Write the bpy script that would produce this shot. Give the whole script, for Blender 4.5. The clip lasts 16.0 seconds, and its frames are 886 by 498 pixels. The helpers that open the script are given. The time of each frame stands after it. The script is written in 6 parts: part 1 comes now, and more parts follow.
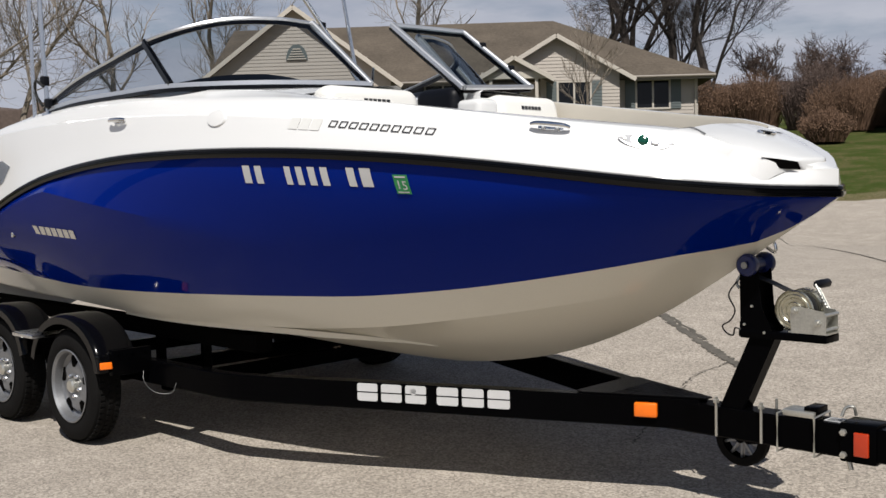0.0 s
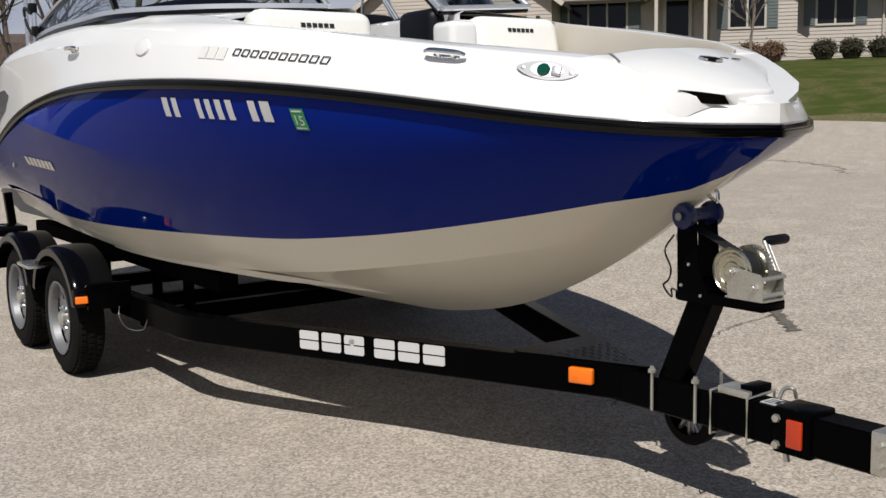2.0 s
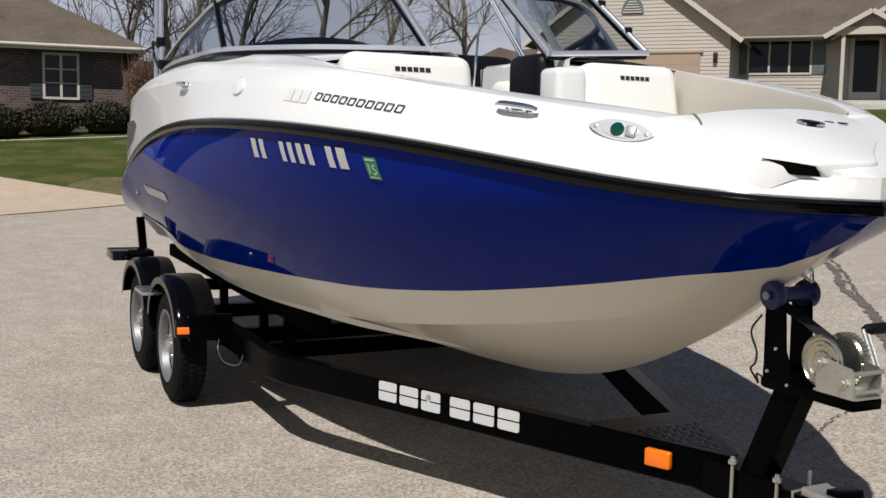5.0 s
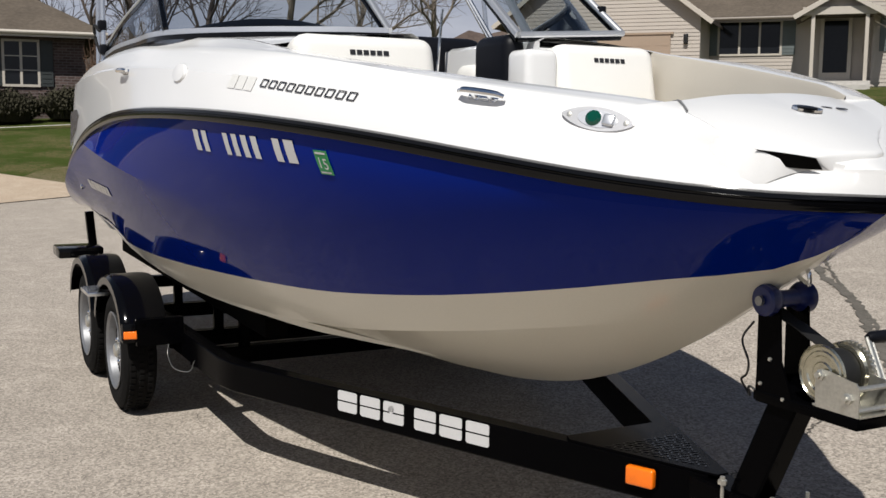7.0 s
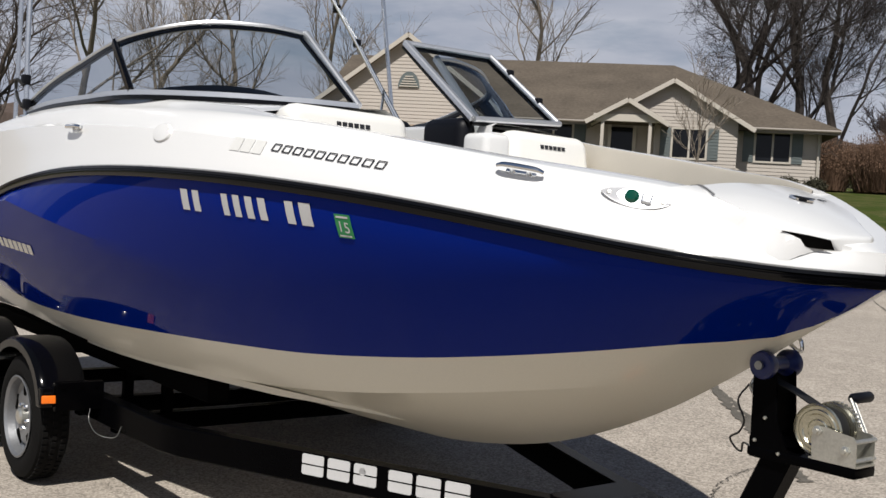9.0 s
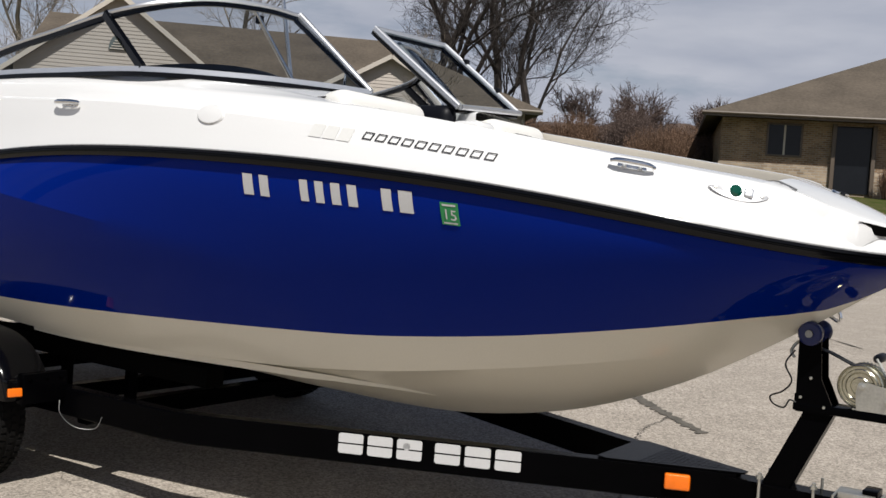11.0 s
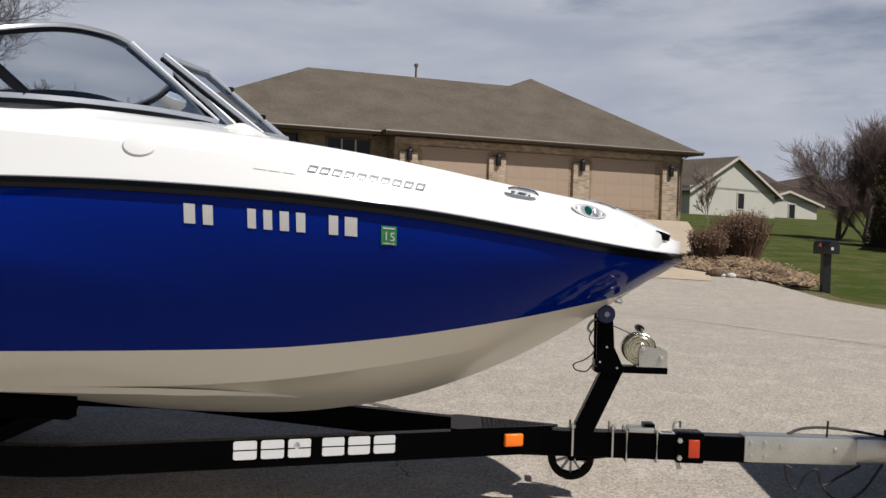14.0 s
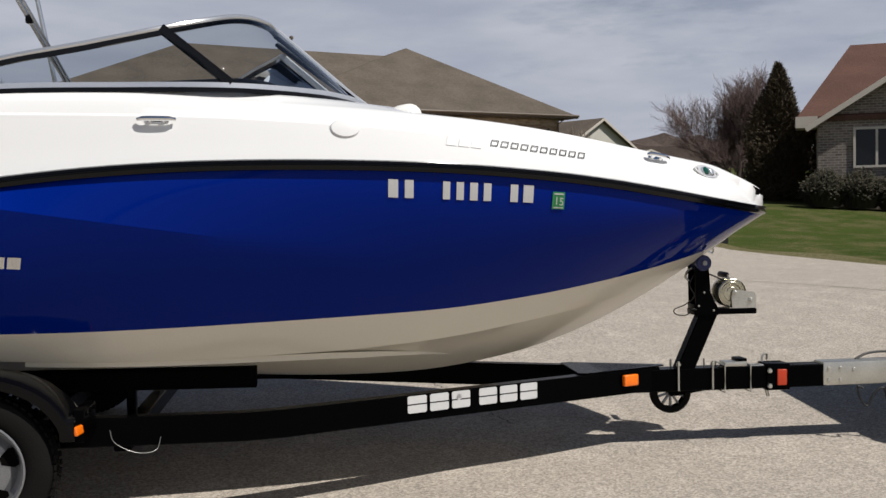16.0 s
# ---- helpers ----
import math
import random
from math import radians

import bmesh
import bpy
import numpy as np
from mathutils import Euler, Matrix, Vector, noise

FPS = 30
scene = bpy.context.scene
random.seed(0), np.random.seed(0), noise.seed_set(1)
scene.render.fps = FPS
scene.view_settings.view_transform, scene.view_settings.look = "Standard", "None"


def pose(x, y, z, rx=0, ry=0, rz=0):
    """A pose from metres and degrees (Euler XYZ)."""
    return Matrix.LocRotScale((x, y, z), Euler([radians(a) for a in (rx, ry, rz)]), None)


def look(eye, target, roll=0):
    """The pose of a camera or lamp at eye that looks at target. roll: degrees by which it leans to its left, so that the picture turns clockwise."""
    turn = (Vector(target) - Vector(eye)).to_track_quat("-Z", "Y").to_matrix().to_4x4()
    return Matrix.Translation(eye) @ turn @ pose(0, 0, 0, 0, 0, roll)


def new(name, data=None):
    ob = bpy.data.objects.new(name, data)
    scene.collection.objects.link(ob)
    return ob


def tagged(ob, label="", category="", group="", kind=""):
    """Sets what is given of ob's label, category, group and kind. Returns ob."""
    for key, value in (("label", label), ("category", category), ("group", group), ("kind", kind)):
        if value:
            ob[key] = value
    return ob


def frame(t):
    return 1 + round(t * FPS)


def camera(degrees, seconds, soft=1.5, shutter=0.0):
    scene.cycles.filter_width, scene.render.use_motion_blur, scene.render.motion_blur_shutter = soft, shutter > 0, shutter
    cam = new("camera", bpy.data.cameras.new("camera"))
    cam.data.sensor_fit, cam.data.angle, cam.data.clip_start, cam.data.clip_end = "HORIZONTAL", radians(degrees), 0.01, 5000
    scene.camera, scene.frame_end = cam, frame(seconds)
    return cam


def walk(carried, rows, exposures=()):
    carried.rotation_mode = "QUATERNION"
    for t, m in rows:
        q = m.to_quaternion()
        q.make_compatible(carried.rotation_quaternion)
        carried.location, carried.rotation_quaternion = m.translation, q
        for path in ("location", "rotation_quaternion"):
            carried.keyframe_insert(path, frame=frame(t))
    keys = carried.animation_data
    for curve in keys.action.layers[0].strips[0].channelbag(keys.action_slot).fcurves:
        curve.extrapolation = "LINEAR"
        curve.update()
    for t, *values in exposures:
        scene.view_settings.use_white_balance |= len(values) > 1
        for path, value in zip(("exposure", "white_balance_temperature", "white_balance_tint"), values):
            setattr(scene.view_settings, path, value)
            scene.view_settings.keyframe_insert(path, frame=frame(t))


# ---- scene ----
cam = camera(46.0, 16.0)
PATH = [
    (0, (1.887, -3.609, 1.317), (0.492, -2.181, 1.203), -1.2),
    (0.5, (1.945, -3.195, 1.295), (0.483, -1.837, 1.154), -1.3),
    (1, (2.122, -3.001, 1.311), (0.598, -1.72, 1.124), -0.4),
    (1.5, (2.213, -2.805, 1.327), (0.643, -1.588, 1.097), -0.8),
    (2, (2.226, -2.591, 1.349), (0.611, -1.439, 1.092), -1.1),
    (2.5, (2.234, -2.463, 1.351), (0.58, -1.364, 1.113), -0.4),
    (3, (2.287, -2.379, 1.37), (0.594, -1.336, 1.156), 0.4),
    (3.5, (2.35, -2.273, 1.413), (0.611, -1.308, 1.204), 0.6),
    (4, (2.346, -2.248, 1.426), (0.581, -1.33, 1.223), 1.0),
    (4.5, (2.303, -2.241, 1.423), (0.517, -1.362, 1.225), 1.2),
    (7, (1.96, -2.035, 1.446), (0.201, -1.112, 1.215), 0.6),
    (7.5, (1.959, -2.092, 1.427), (0.269, -1.043, 1.213), 0.9),
    (8, (1.867, -2.231, 1.418), (0.237, -1.077, 1.309), 1.5),
    (8.5, (1.844, -2.483, 1.413), (0.249, -1.277, 1.357), 2.4),
    (9, (1.728, -2.722, 1.375), (0.185, -1.45, 1.321), 3.5),
    (11.5, (0.658, -4.001, 1.338), (-0.31, -2.252, 1.269), 3.2),
    (12, (0.419, -4.222, 1.32), (-0.432, -2.414, 1.259), 2.3),
    (12.5, (0.113, -4.422, 1.303), (-0.597, -2.552, 1.248), 1.6),
    (13, (-0.136, -4.608, 1.313), (-0.676, -2.683, 1.266), 1.7),
    (13.5, (-0.415, -4.737, 1.336), (-0.709, -2.759, 1.303), 1.9),
    (14, (-0.701, -4.895, 1.323), (-0.727, -2.895, 1.309), 1.9),
    (14.5, (-0.978, -5.028, 1.311), (-0.953, -3.028, 1.285), 1.3),
    (15, (-1.277, -5.151, 1.293), (-1.215, -3.153, 1.251), 0.2),
    (15.5, (-1.654, -5.222, 1.282), (-1.504, -3.228, 1.223), -0.5),
    (16, (-1.996, -5.263, 1.294), (-1.752, -3.279, 1.225), -0.9),
]
walk(cam, [(t, look(eye, target, roll)) for t, eye, target, roll in PATH])

# ---- world, sun and exposure ----
world = bpy.data.worlds.new("sky")
scene.world = world
world.use_nodes = True
wn, wl = world.node_tree.nodes, world.node_tree.links
wn.clear()
SUN_DIR = Vector((0.57, -0.52, 1.0)).normalized()
sky = wn.new("ShaderNodeTexSky")
sky.sky_type, sky.sun_disc = "NISHITA", False
sky.sun_elevation = math.asin(SUN_DIR.z)
sky.sun_rotation = math.atan2(SUN_DIR.x, SUN_DIR.y)
sky.altitude, sky.air_density, sky.dust_density = 250, 0.9, 0.4
coord = wn.new("ShaderNodeTexCoord")
squash = wn.new("ShaderNodeMapping")
squash.inputs["Scale"].default_value = (1.3, 1.3, 5.5)
squash.inputs["Rotation"].default_value = (radians(6), radians(-5), 0.3)
cloud = wn.new("ShaderNodeTexNoise")
cloud.inputs["Scale"].default_value, cloud.inputs["Detail"].default_value, cloud.inputs["Roughness"].default_value = 2.2, 9, 0.58
cover = wn.new("ShaderNodeValToRGB")
cover.color_ramp.elements[0].position, cover.color_ramp.elements[0].color = 0.24, (0, 0, 0, 1)
cover.color_ramp.elements[1].position, cover.color_ramp.elements[1].color = 0.46, (1, 1, 1, 1)
puff = wn.new("ShaderNodeTexNoise")
puff.inputs["Scale"].default_value, puff.inputs["Detail"].default_value = 5.0, 8
tone = wn.new("ShaderNodeValToRGB")
tone.color_ramp.elements[0].position, tone.color_ramp.elements[0].color = 0.32, (7.1, 7.75, 9.5, 1)
tone.color_ramp.elements[1].position, tone.color_ramp.elements[1].color = 0.72, (10.1, 10.5, 11.9, 1)
blend = wn.new("ShaderNodeMix")
blend.data_type = "RGBA"
back = wn.new("ShaderNodeBackground")
back.inputs["Strength"].default_value = 0.05
wout = wn.new("ShaderNodeOutputWorld")
wl.new(coord.outputs["Generated"], squash.inputs["Vector"])
wl.new(squash.outputs[0], cloud.inputs["Vector"])
wl.new(squash.outputs[0], puff.inputs["Vector"])
wl.new(cloud.outputs["Fac"], cover.inputs["Fac"])
wl.new(puff.outputs["Fac"], tone.inputs["Fac"])
high = wn.new("ShaderNodeSeparateXYZ")
thin = wn.new("ShaderNodeMapRange")
thin.interpolation_type = "SMOOTHSTEP"
thin.inputs["From Min"].default_value, thin.inputs["From Max"].default_value = 0.26, 0.48
thin.inputs["To Min"].default_value, thin.inputs["To Max"].default_value = 1.0, 0.03
both = wn.new("ShaderNodeMath")
both.operation = "MULTIPLY"
wl.new(coord.outputs["Generated"], high.inputs[0])
wl.new(high.outputs["Z"], thin.inputs["Value"])
wl.new(cover.outputs["Color"], both.inputs[0])
wl.new(thin.outputs[0], both.inputs[1])
wl.new(both.outputs[0], blend.inputs["Factor"])
wl.new(sky.outputs["Color"], blend.inputs["A"])
wl.new(tone.outputs["Color"], blend.inputs["B"])
wl.new(blend.outputs["Result"], back.inputs["Color"])
wl.new(back.outputs[0], wout.inputs["Surface"])

sun = new("sun", bpy.data.lights.new("sun", "SUN"))
sun.data.energy, sun.data.angle, sun.data.color = 5.0, radians(0.53), (1.0, 0.962, 0.905)
sun.matrix_world = look(SUN_DIR * 50, (0, 0, 0))

# ---- materials ----


def mat(name, base, rough=0.5, metal=0.0, var=0.12, scale=3.0, fine=60.0, bump=0.0, coat=0.0, each=0.0, spec=0.5, dist=0.01):
    """A principled surface whose colour varies at two scales, with fine relief; each: how far pieces differ from one another."""
    m = bpy.data.materials.new(name)
    m.use_nodes = True
    n, l = m.node_tree.nodes, m.node_tree.links
    p = n["Principled BSDF"]
    p.inputs["Roughness"].default_value, p.inputs["Metallic"].default_value = rough, metal
    p.inputs["Coat Weight"].default_value, p.inputs["Coat Roughness"].default_value = coat, 0.03
    p.inputs["Specular IOR Level"].default_value = spec
    tc = n.new("ShaderNodeTexCoord")
    a, b = n.new("ShaderNodeTexNoise"), n.new("ShaderNodeTexNoise")
    for t, s in ((a, scale), (b, fine)):
        t.inputs["Scale"].default_value, t.inputs["Detail"].default_value = s, 5
        l.new(tc.outputs["Object"], t.inputs["Vector"])
    half = n.new("ShaderNodeMath")
    half.operation = "ADD"
    l.new(a.outputs["Fac"], half.inputs[0])
    l.new(b.outputs["Fac"], half.inputs[1])
    level = n.new("ShaderNodeMapRange")
    level.inputs["From Min"].default_value, level.inputs["From Max"].default_value = 0.6, 1.4
    level.inputs["To Min"].default_value, level.inputs["To Max"].default_value = 1 - var, 1 + var
    l.new(half.outputs[0], level.inputs["Value"])
    value = level.outputs[0]
    if each:
        info = n.new("ShaderNodeObjectInfo")
        own = n.new("ShaderNodeMapRange")
        own.inputs["To Min"].default_value, own.inputs["To Max"].default_value = 1 - each, 1 + each
        l.new(info.outputs["Random"], own.inputs["Value"])
        times = n.new("ShaderNodeMath")
        times.operation = "MULTIPLY"
        l.new(value, times.inputs[0])
        l.new(own.outputs[0], times.inputs[1])
        value = times.outputs[0]
    tint = n.new("ShaderNodeVectorMath")
    tint.operation = "SCALE"
    tint.inputs[0].default_value = base
    l.new(value, tint.inputs["Scale"])
    l.new(tint.outputs[0], p.inputs["Base Color"])
    if bump:
        h = n.new("ShaderNodeBump")
        h.inputs["Strength"].default_value, h.inputs["Distance"].default_value = bump, dist
        l.new(b.outputs["Fac"], h.inputs["Height"])
        l.new(h.outputs[0], p.inputs["Normal"])
    return m


def ground_mat(name, colours, scales, rough=0.9, bump=0.4, dist=0.01, speckle=None, spec=0.05):
    """Ground: two colours in large patches, two in small ones, and an optional fine speckle."""
    m = bpy.data.materials.new(name)
    m.use_nodes = True
    n, l = m.node_tree.nodes, m.node_tree.links
    p = n["Principled BSDF"]
    p.inputs["Roughness"].default_value = rough
    p.inputs["Specular IOR Level"].default_value = spec
    tc = n.new("ShaderNodeTexCoord")
    last = None
    for (lo, hi, c), s in zip(colours, scales):
        t = n.new("ShaderNodeTexNoise")
        t.inputs["Scale"].default_value, t.inputs["Detail"].default_value, t.inputs["Roughness"].default_value = s, 7, 0.62
        l.new(tc.outputs["Object"], t.inputs["Vector"])
        r = n.new("ShaderNodeMapRange")
        r.inputs["From Min"].default_value, r.inputs["From Max"].default_value = lo, hi
        l.new(t.outputs["Fac"], r.inputs["Value"])
        x = n.new("ShaderNodeMix")
        x.data_type = "RGBA"
        if last is None:
            x.inputs["A"].default_value = (*c[0], 1)
        else:
            l.new(last, x.inputs["A"])
        x.inputs["B"].default_value = (*c[-1], 1)
        l.new(r.outputs[0], x.inputs["Factor"])
        last = x.outputs["Result"]
    if speckle:
        size, amount = speckle
        v = n.new("ShaderNodeTexVoronoi")
        v.inputs["Scale"].default_value = size
        l.new(tc.outputs["Object"], v.inputs["Vector"])
        g = n.new("ShaderNodeSeparateColor")
        l.new(v.outputs["Color"], g.inputs[0])
        r = n.new("ShaderNodeMapRange")
        r.inputs["To Min"].default_value, r.inputs["To Max"].default_value = 1 - amount, 1 + amount
        l.new(g.outputs[0], r.inputs["Value"])
        x = n.new("ShaderNodeVectorMath")
        x.operation = "SCALE"
        l.new(last, x.inputs[0])
        l.new(r.outputs[0], x.inputs["Scale"])
        last = x.outputs[0]
    l.new(last, p.inputs["Base Color"])
    t = n.new("ShaderNodeTexNoise")
    t.inputs["Scale"].default_value, t.inputs["Detail"].default_value = scales[-1] * 2, 6
    l.new(tc.outputs["Object"], t.inputs["Vector"])
    h = n.new("ShaderNodeBump")
    h.inputs["Strength"].default_value, h.inputs["Distance"].default_value = bump, dist
    l.new(t.outputs["Fac"], h.inputs["Height"])
    l.new(h.outputs[0], p.inputs["Normal"])
    return m


def masonry(name, dark, light, mortar, wide, high, gap=0.012, bump=0.5):
    """Brick courses at true size, on the wall's own X and Z."""
    m = bpy.data.materials.new(name)
    m.use_nodes = True
    n, l = m.node_tree.nodes, m.node_tree.links
    p = n["Principled BSDF"]
    p.inputs["Roughness"].default_value = 0.9
    tc = n.new("ShaderNodeTexCoord")
    turn = n.new("ShaderNodeSeparateXYZ")
    both = n.new("ShaderNodeCombineXYZ")
    l.new(tc.outputs["Object"], turn.inputs[0])
    add = n.new("ShaderNodeMath")
    l.new(turn.outputs["X"], add.inputs[0])
    l.new(turn.outputs["Y"], add.inputs[1])
    l.new(add.outputs[0], both.inputs["X"])
    l.new(turn.outputs["Z"], both.inputs["Y"])
    b = n.new("ShaderNodeTexBrick")
    b.inputs["Color1"].default_value, b.inputs["Color2"].default_value, b.inputs["Mortar"].default_value = (*dark, 1), (*light, 1), (*mortar, 1)
    b.inputs["Scale"].default_value, b.inputs["Brick Width"].default_value, b.inputs["Row Height"].default_value = 1, wide, high
    b.inputs["Mortar Size"].default_value, b.inputs["Bias"].default_value = gap, -0.1
    l.new(both.outputs[0], b.inputs["Vector"])
    t = n.new("ShaderNodeTexNoise")
    t.inputs["Scale"].default_value, t.inputs["Detail"].default_value = 1.7, 6
    l.new(tc.outputs["Object"], t.inputs["Vector"])
    r = n.new("ShaderNodeMapRange")
    r.inputs["From Min"].default_value, r.inputs["From Max"].default_value = 0.3, 0.7
    r.inputs["To Min"].default_value, r.inputs["To Max"].default_value = 0.8, 1.2
    l.new(t.outputs["Fac"], r.inputs["Value"])
    x = n.new("ShaderNodeVectorMath")
    x.operation = "SCALE"
    l.new(b.outputs["Color"], x.inputs[0])
    l.new(r.outputs[0], x.inputs["Scale"])
    l.new(x.outputs[0], p.inputs["Base Color"])
    h = n.new("ShaderNodeBump")
    h.inputs["Strength"].default_value, h.inputs["Distance"].default_value = bump, 0.01
    h.invert = True
    l.new(b.outputs["Fac"], h.inputs["Height"])
    l.new(h.outputs[0], p.inputs["Normal"])
    return m


def glass_mat(name, tint, rough=0.0, ior=1.16):
    """A thin sheet of glass: tinted see-through, and a mirror that grows towards grazing."""
    m = bpy.data.materials.new(name)
    m.use_nodes = True
    n, l = m.node_tree.nodes, m.node_tree.links
    n.remove(n["Principled BSDF"])
    clear, gloss, mix, fres = n.new("ShaderNodeBsdfTransparent"), n.new("ShaderNodeBsdfGlossy"), n.new("ShaderNodeMixShader"), n.new("ShaderNodeFresnel")
    clear.inputs["Color"].default_value = (*tint, 1)
    gloss.inputs["Roughness"].default_value = rough
    gloss.inputs["Color"].default_value = (0.80, 0.86, 0.95, 1)
    fres.inputs["IOR"].default_value = ior
    l.new(fres.outputs[0], mix.inputs["Fac"])
    l.new(clear.outputs[0], mix.inputs[1])
    l.new(gloss.outputs[0], mix.inputs[2])
    l.new(mix.outputs[0], n["Material Output"].inputs["Surface"])
    return m


GEL_BLUE = mat("blue gelcoat", (0.0003, 0.0125, 0.175), 0.5, 0.0, 0.05, 1.2, 300, 0.0, 1.0, 0, 0.0)
GEL_BLUE.node_tree.nodes["Principled BSDF"].inputs["Coat IOR"].default_value = 1.16
GEL_WHITE = mat("white gelcoat", (0.74, 0.74, 0.735), 0.16, 0, 0.02, 1.5, 200, 0, 0.4)
GEL_CREAM = mat("cream bottom gelcoat", (0.69, 0.655, 0.555), 0.28, 0, 0.04, 1.5, 160, 0, 0.3)
RUBBER = mat("black rail vinyl", (0.0015, 0.0015, 0.002), 0.13, 0, 0.1, 3, 120, 0, 0, 0, 0.30)
VINYL = mat("white seat vinyl", (0.76, 0.75, 0.715), 0.42, 0, 0.03, 4, 350, 0.15, 0, 0, 0.5, 0.001)
LINER = mat("tan cockpit liner", (0.46, 0.425, 0.365), 0.5, 0, 0.06, 3, 300, 0.1, 0, 0, 0.5, 0.001)
DARK_VINYL = mat("dark vinyl", (0.004, 0.0045, 0.007), 0.45, 0, 0.15, 4, 200, 0.1, 0, 0, 0.18, 0.001)
CARPET = mat("grey carpet", (0.11, 0.105, 0.10), 0.95, 0, 0.2, 8, 500, 0.4, 0, 0, 0.2, 0.003)
CHROME = mat("polished steel", (0.80, 0.81, 0.82), 0.10, 1.0, 0.03, 5, 60)
ALU = mat("brushed aluminium", (0.66, 0.67, 0.68), 0.25, 1.0, 0.06, 5, 200)
SCREEN_FRAME = mat("silver windshield frame", (0.70, 0.71, 0.73), 0.30, 0.8, 0.04, 5, 150)
BEZEL = mat("satin lamp bezel", (0.66, 0.66, 0.67), 0.22, 0.35, 0.05, 8, 120)
ZINC = mat("zinc plated steel", (0.56, 0.55, 0.50), 0.34, 0.85, 0.18, 9, 120, 0.05)
ZINC_DARK = mat("dull steel line", (0.30, 0.30, 0.29), 0.45, 0.85, 0.2, 9, 120)
ZINC_GOLD = mat("yellow zinc plated drum", (0.50, 0.48, 0.38), 0.20, 0.95, 0.25, 12, 90, 0.08)
FRAME_BLACK = mat("black trailer paint", (0.0010, 0.0010, 0.0013), 0.20, 0, 0.25, 5, 150, 0.02, 0.0, 0, 0.025)
FENDER_BLACK = mat("gloss black fender plastic", (0.002, 0.002, 0.0025), 0.10, 0, 0.1, 4, 150, 0, 0.0, 0, 0.18)
TYRE = mat("tyre rubber", (0.0065, 0.0062, 0.006), 0.85, 0, 0.25, 6, 150, 0.2, 0, 0, 0.1)
RIM = mat("galvanised wheel", (0.25, 0.255, 0.265), 0.46, 0.75, 0.2, 10, 160, 0.05)
BLUE_RUBBER = mat("blue roller rubber", (0.004, 0.011, 0.085), 0.35, 0, 0.2, 10, 150)
AMBER = mat("amber lens", (0.84, 0.165, 0.004), 0.2, 0, 0.08, 40, 300, 0.2, 0.3)
RED_LENS = mat("red orange lens", (0.45, 0.035, 0.006), 0.2, 0, 0.08, 40, 300, 0.2, 0.3)
GREEN_LENS = mat("green lens", (0.0, 0.055, 0.033), 0.05, 0, 0.1, 30, 200, 0, 0.6)
DECAL_WHITE = mat("white decal", (0.52, 0.52, 0.52), 0.35, 0, 0.05, 6, 100)
DECAL_DARK = mat("dark decal", (0.02, 0.02, 0.022), 0.35, 0, 0.1, 6, 100)
# Paints shade in the hatch's air slot and wheel holes; also the bunk carpet.
SLOT_BLACK = mat("flat black for painted shade and bunk carpet", (0.003, 0.0028, 0.0026), 0.9, 0, 0.1, 6, 100, 0, 0, 0, 0.02)
SEAM_GREY = mat("grey seam shadow line", (0.16, 0.16, 0.165), 0.6, 0, 0.1, 6, 100)
DECAL_PALE = mat("pale silver decal", (0.66, 0.66, 0.64), 0.4, 0.0, 0.04, 6, 100)
DECAL_GREEN = mat("green sticker", (0.02, 0.22, 0.07), 0.4, 0, 0.08, 20, 200)
ROPE = mat("black cable", (0.006, 0.006, 0.006), 0.6, 0, 0.2, 20, 300)
TINTED = glass_mat("tinted windshield", (0.66, 0.69, 0.71), 0.0, 1.26)
TINTED_THIN = glass_mat("clear tinted panel", (0.62, 0.66, 0.68), 0.0, 1.07)
HOUSE_GLASS = mat("dark house window", (0.008, 0.009, 0.011), 0.08, 0, 0.2, 1.0, 8, 0, 0.0, 0, 0.25)

CONCRETE = ground_mat("old concrete", (
    (0.30, 0.72, ((0.326, 0.289, 0.246), (0.360, 0.320, 0.275))),
    (0.46, 0.66, ((0.5, 0.45, 0.38),  (0.398, 0.353, 0.304))),
    (0.55, 0.70, ((0.3, 0.3, 0.3), (0.205, 0.178, 0.150)))), (0.35, 3.5, 75.0), 0.85, 0.6, 0.004, (105.0, 0.36), 0.2)
GRASS = ground_mat("spring lawn", (
    (0.35, 0.66, ((0.036, 0.054, 0.010), (0.072, 0.084, 0.020))),
    (0.43, 0.61, ((0.1, 0.1, 0.1), (0.150, 0.118, 0.060))),
    (0.42, 0.60, ((0.1, 0.1, 0.1), (0.055, 0.085, 0.02)))), (0.25, 1.1, 18.0), 0.95, 1.0, 0.05)
MULCH = ground_mat("bark mulch", (
    (0.35, 0.65, ((0.075, 0.047, 0.031), (0.15, 0.10, 0.068))),
    (0.50, 0.64, ((0.1, 0.1, 0.1), (0.26, 0.20, 0.145)))), (4.0, 26.0), 0.95, 1.0, 0.05)
CONCRETE_WARM = ground_mat("warm driveway concrete", (
    (0.30, 0.72, ((0.40, 0.318, 0.235), (0.45, 0.362, 0.272))),
    (0.46, 0.66, ((0.5, 0.45, 0.38), (0.47, 0.385, 0.295))),
    (0.55, 0.70, ((0.3, 0.3, 0.3), (0.30, 0.235, 0.175)))), (0.35, 3.5, 75.0), 0.85, 0.5, 0.004, (120.0, 0.22), 0.2)
CHIPS = mat("dry leaves and chips", (0.27, 0.19, 0.12), 0.9, 0, 0.55, 2.5, 14, 0.0, 0, 0.0, 0.2)
BRICK_TAN = masonry("tan brick", (0.19, 0.115, 0.062), (0.34, 0.225, 0.130), (0.29, 0.25, 0.20), 0.21, 0.075)
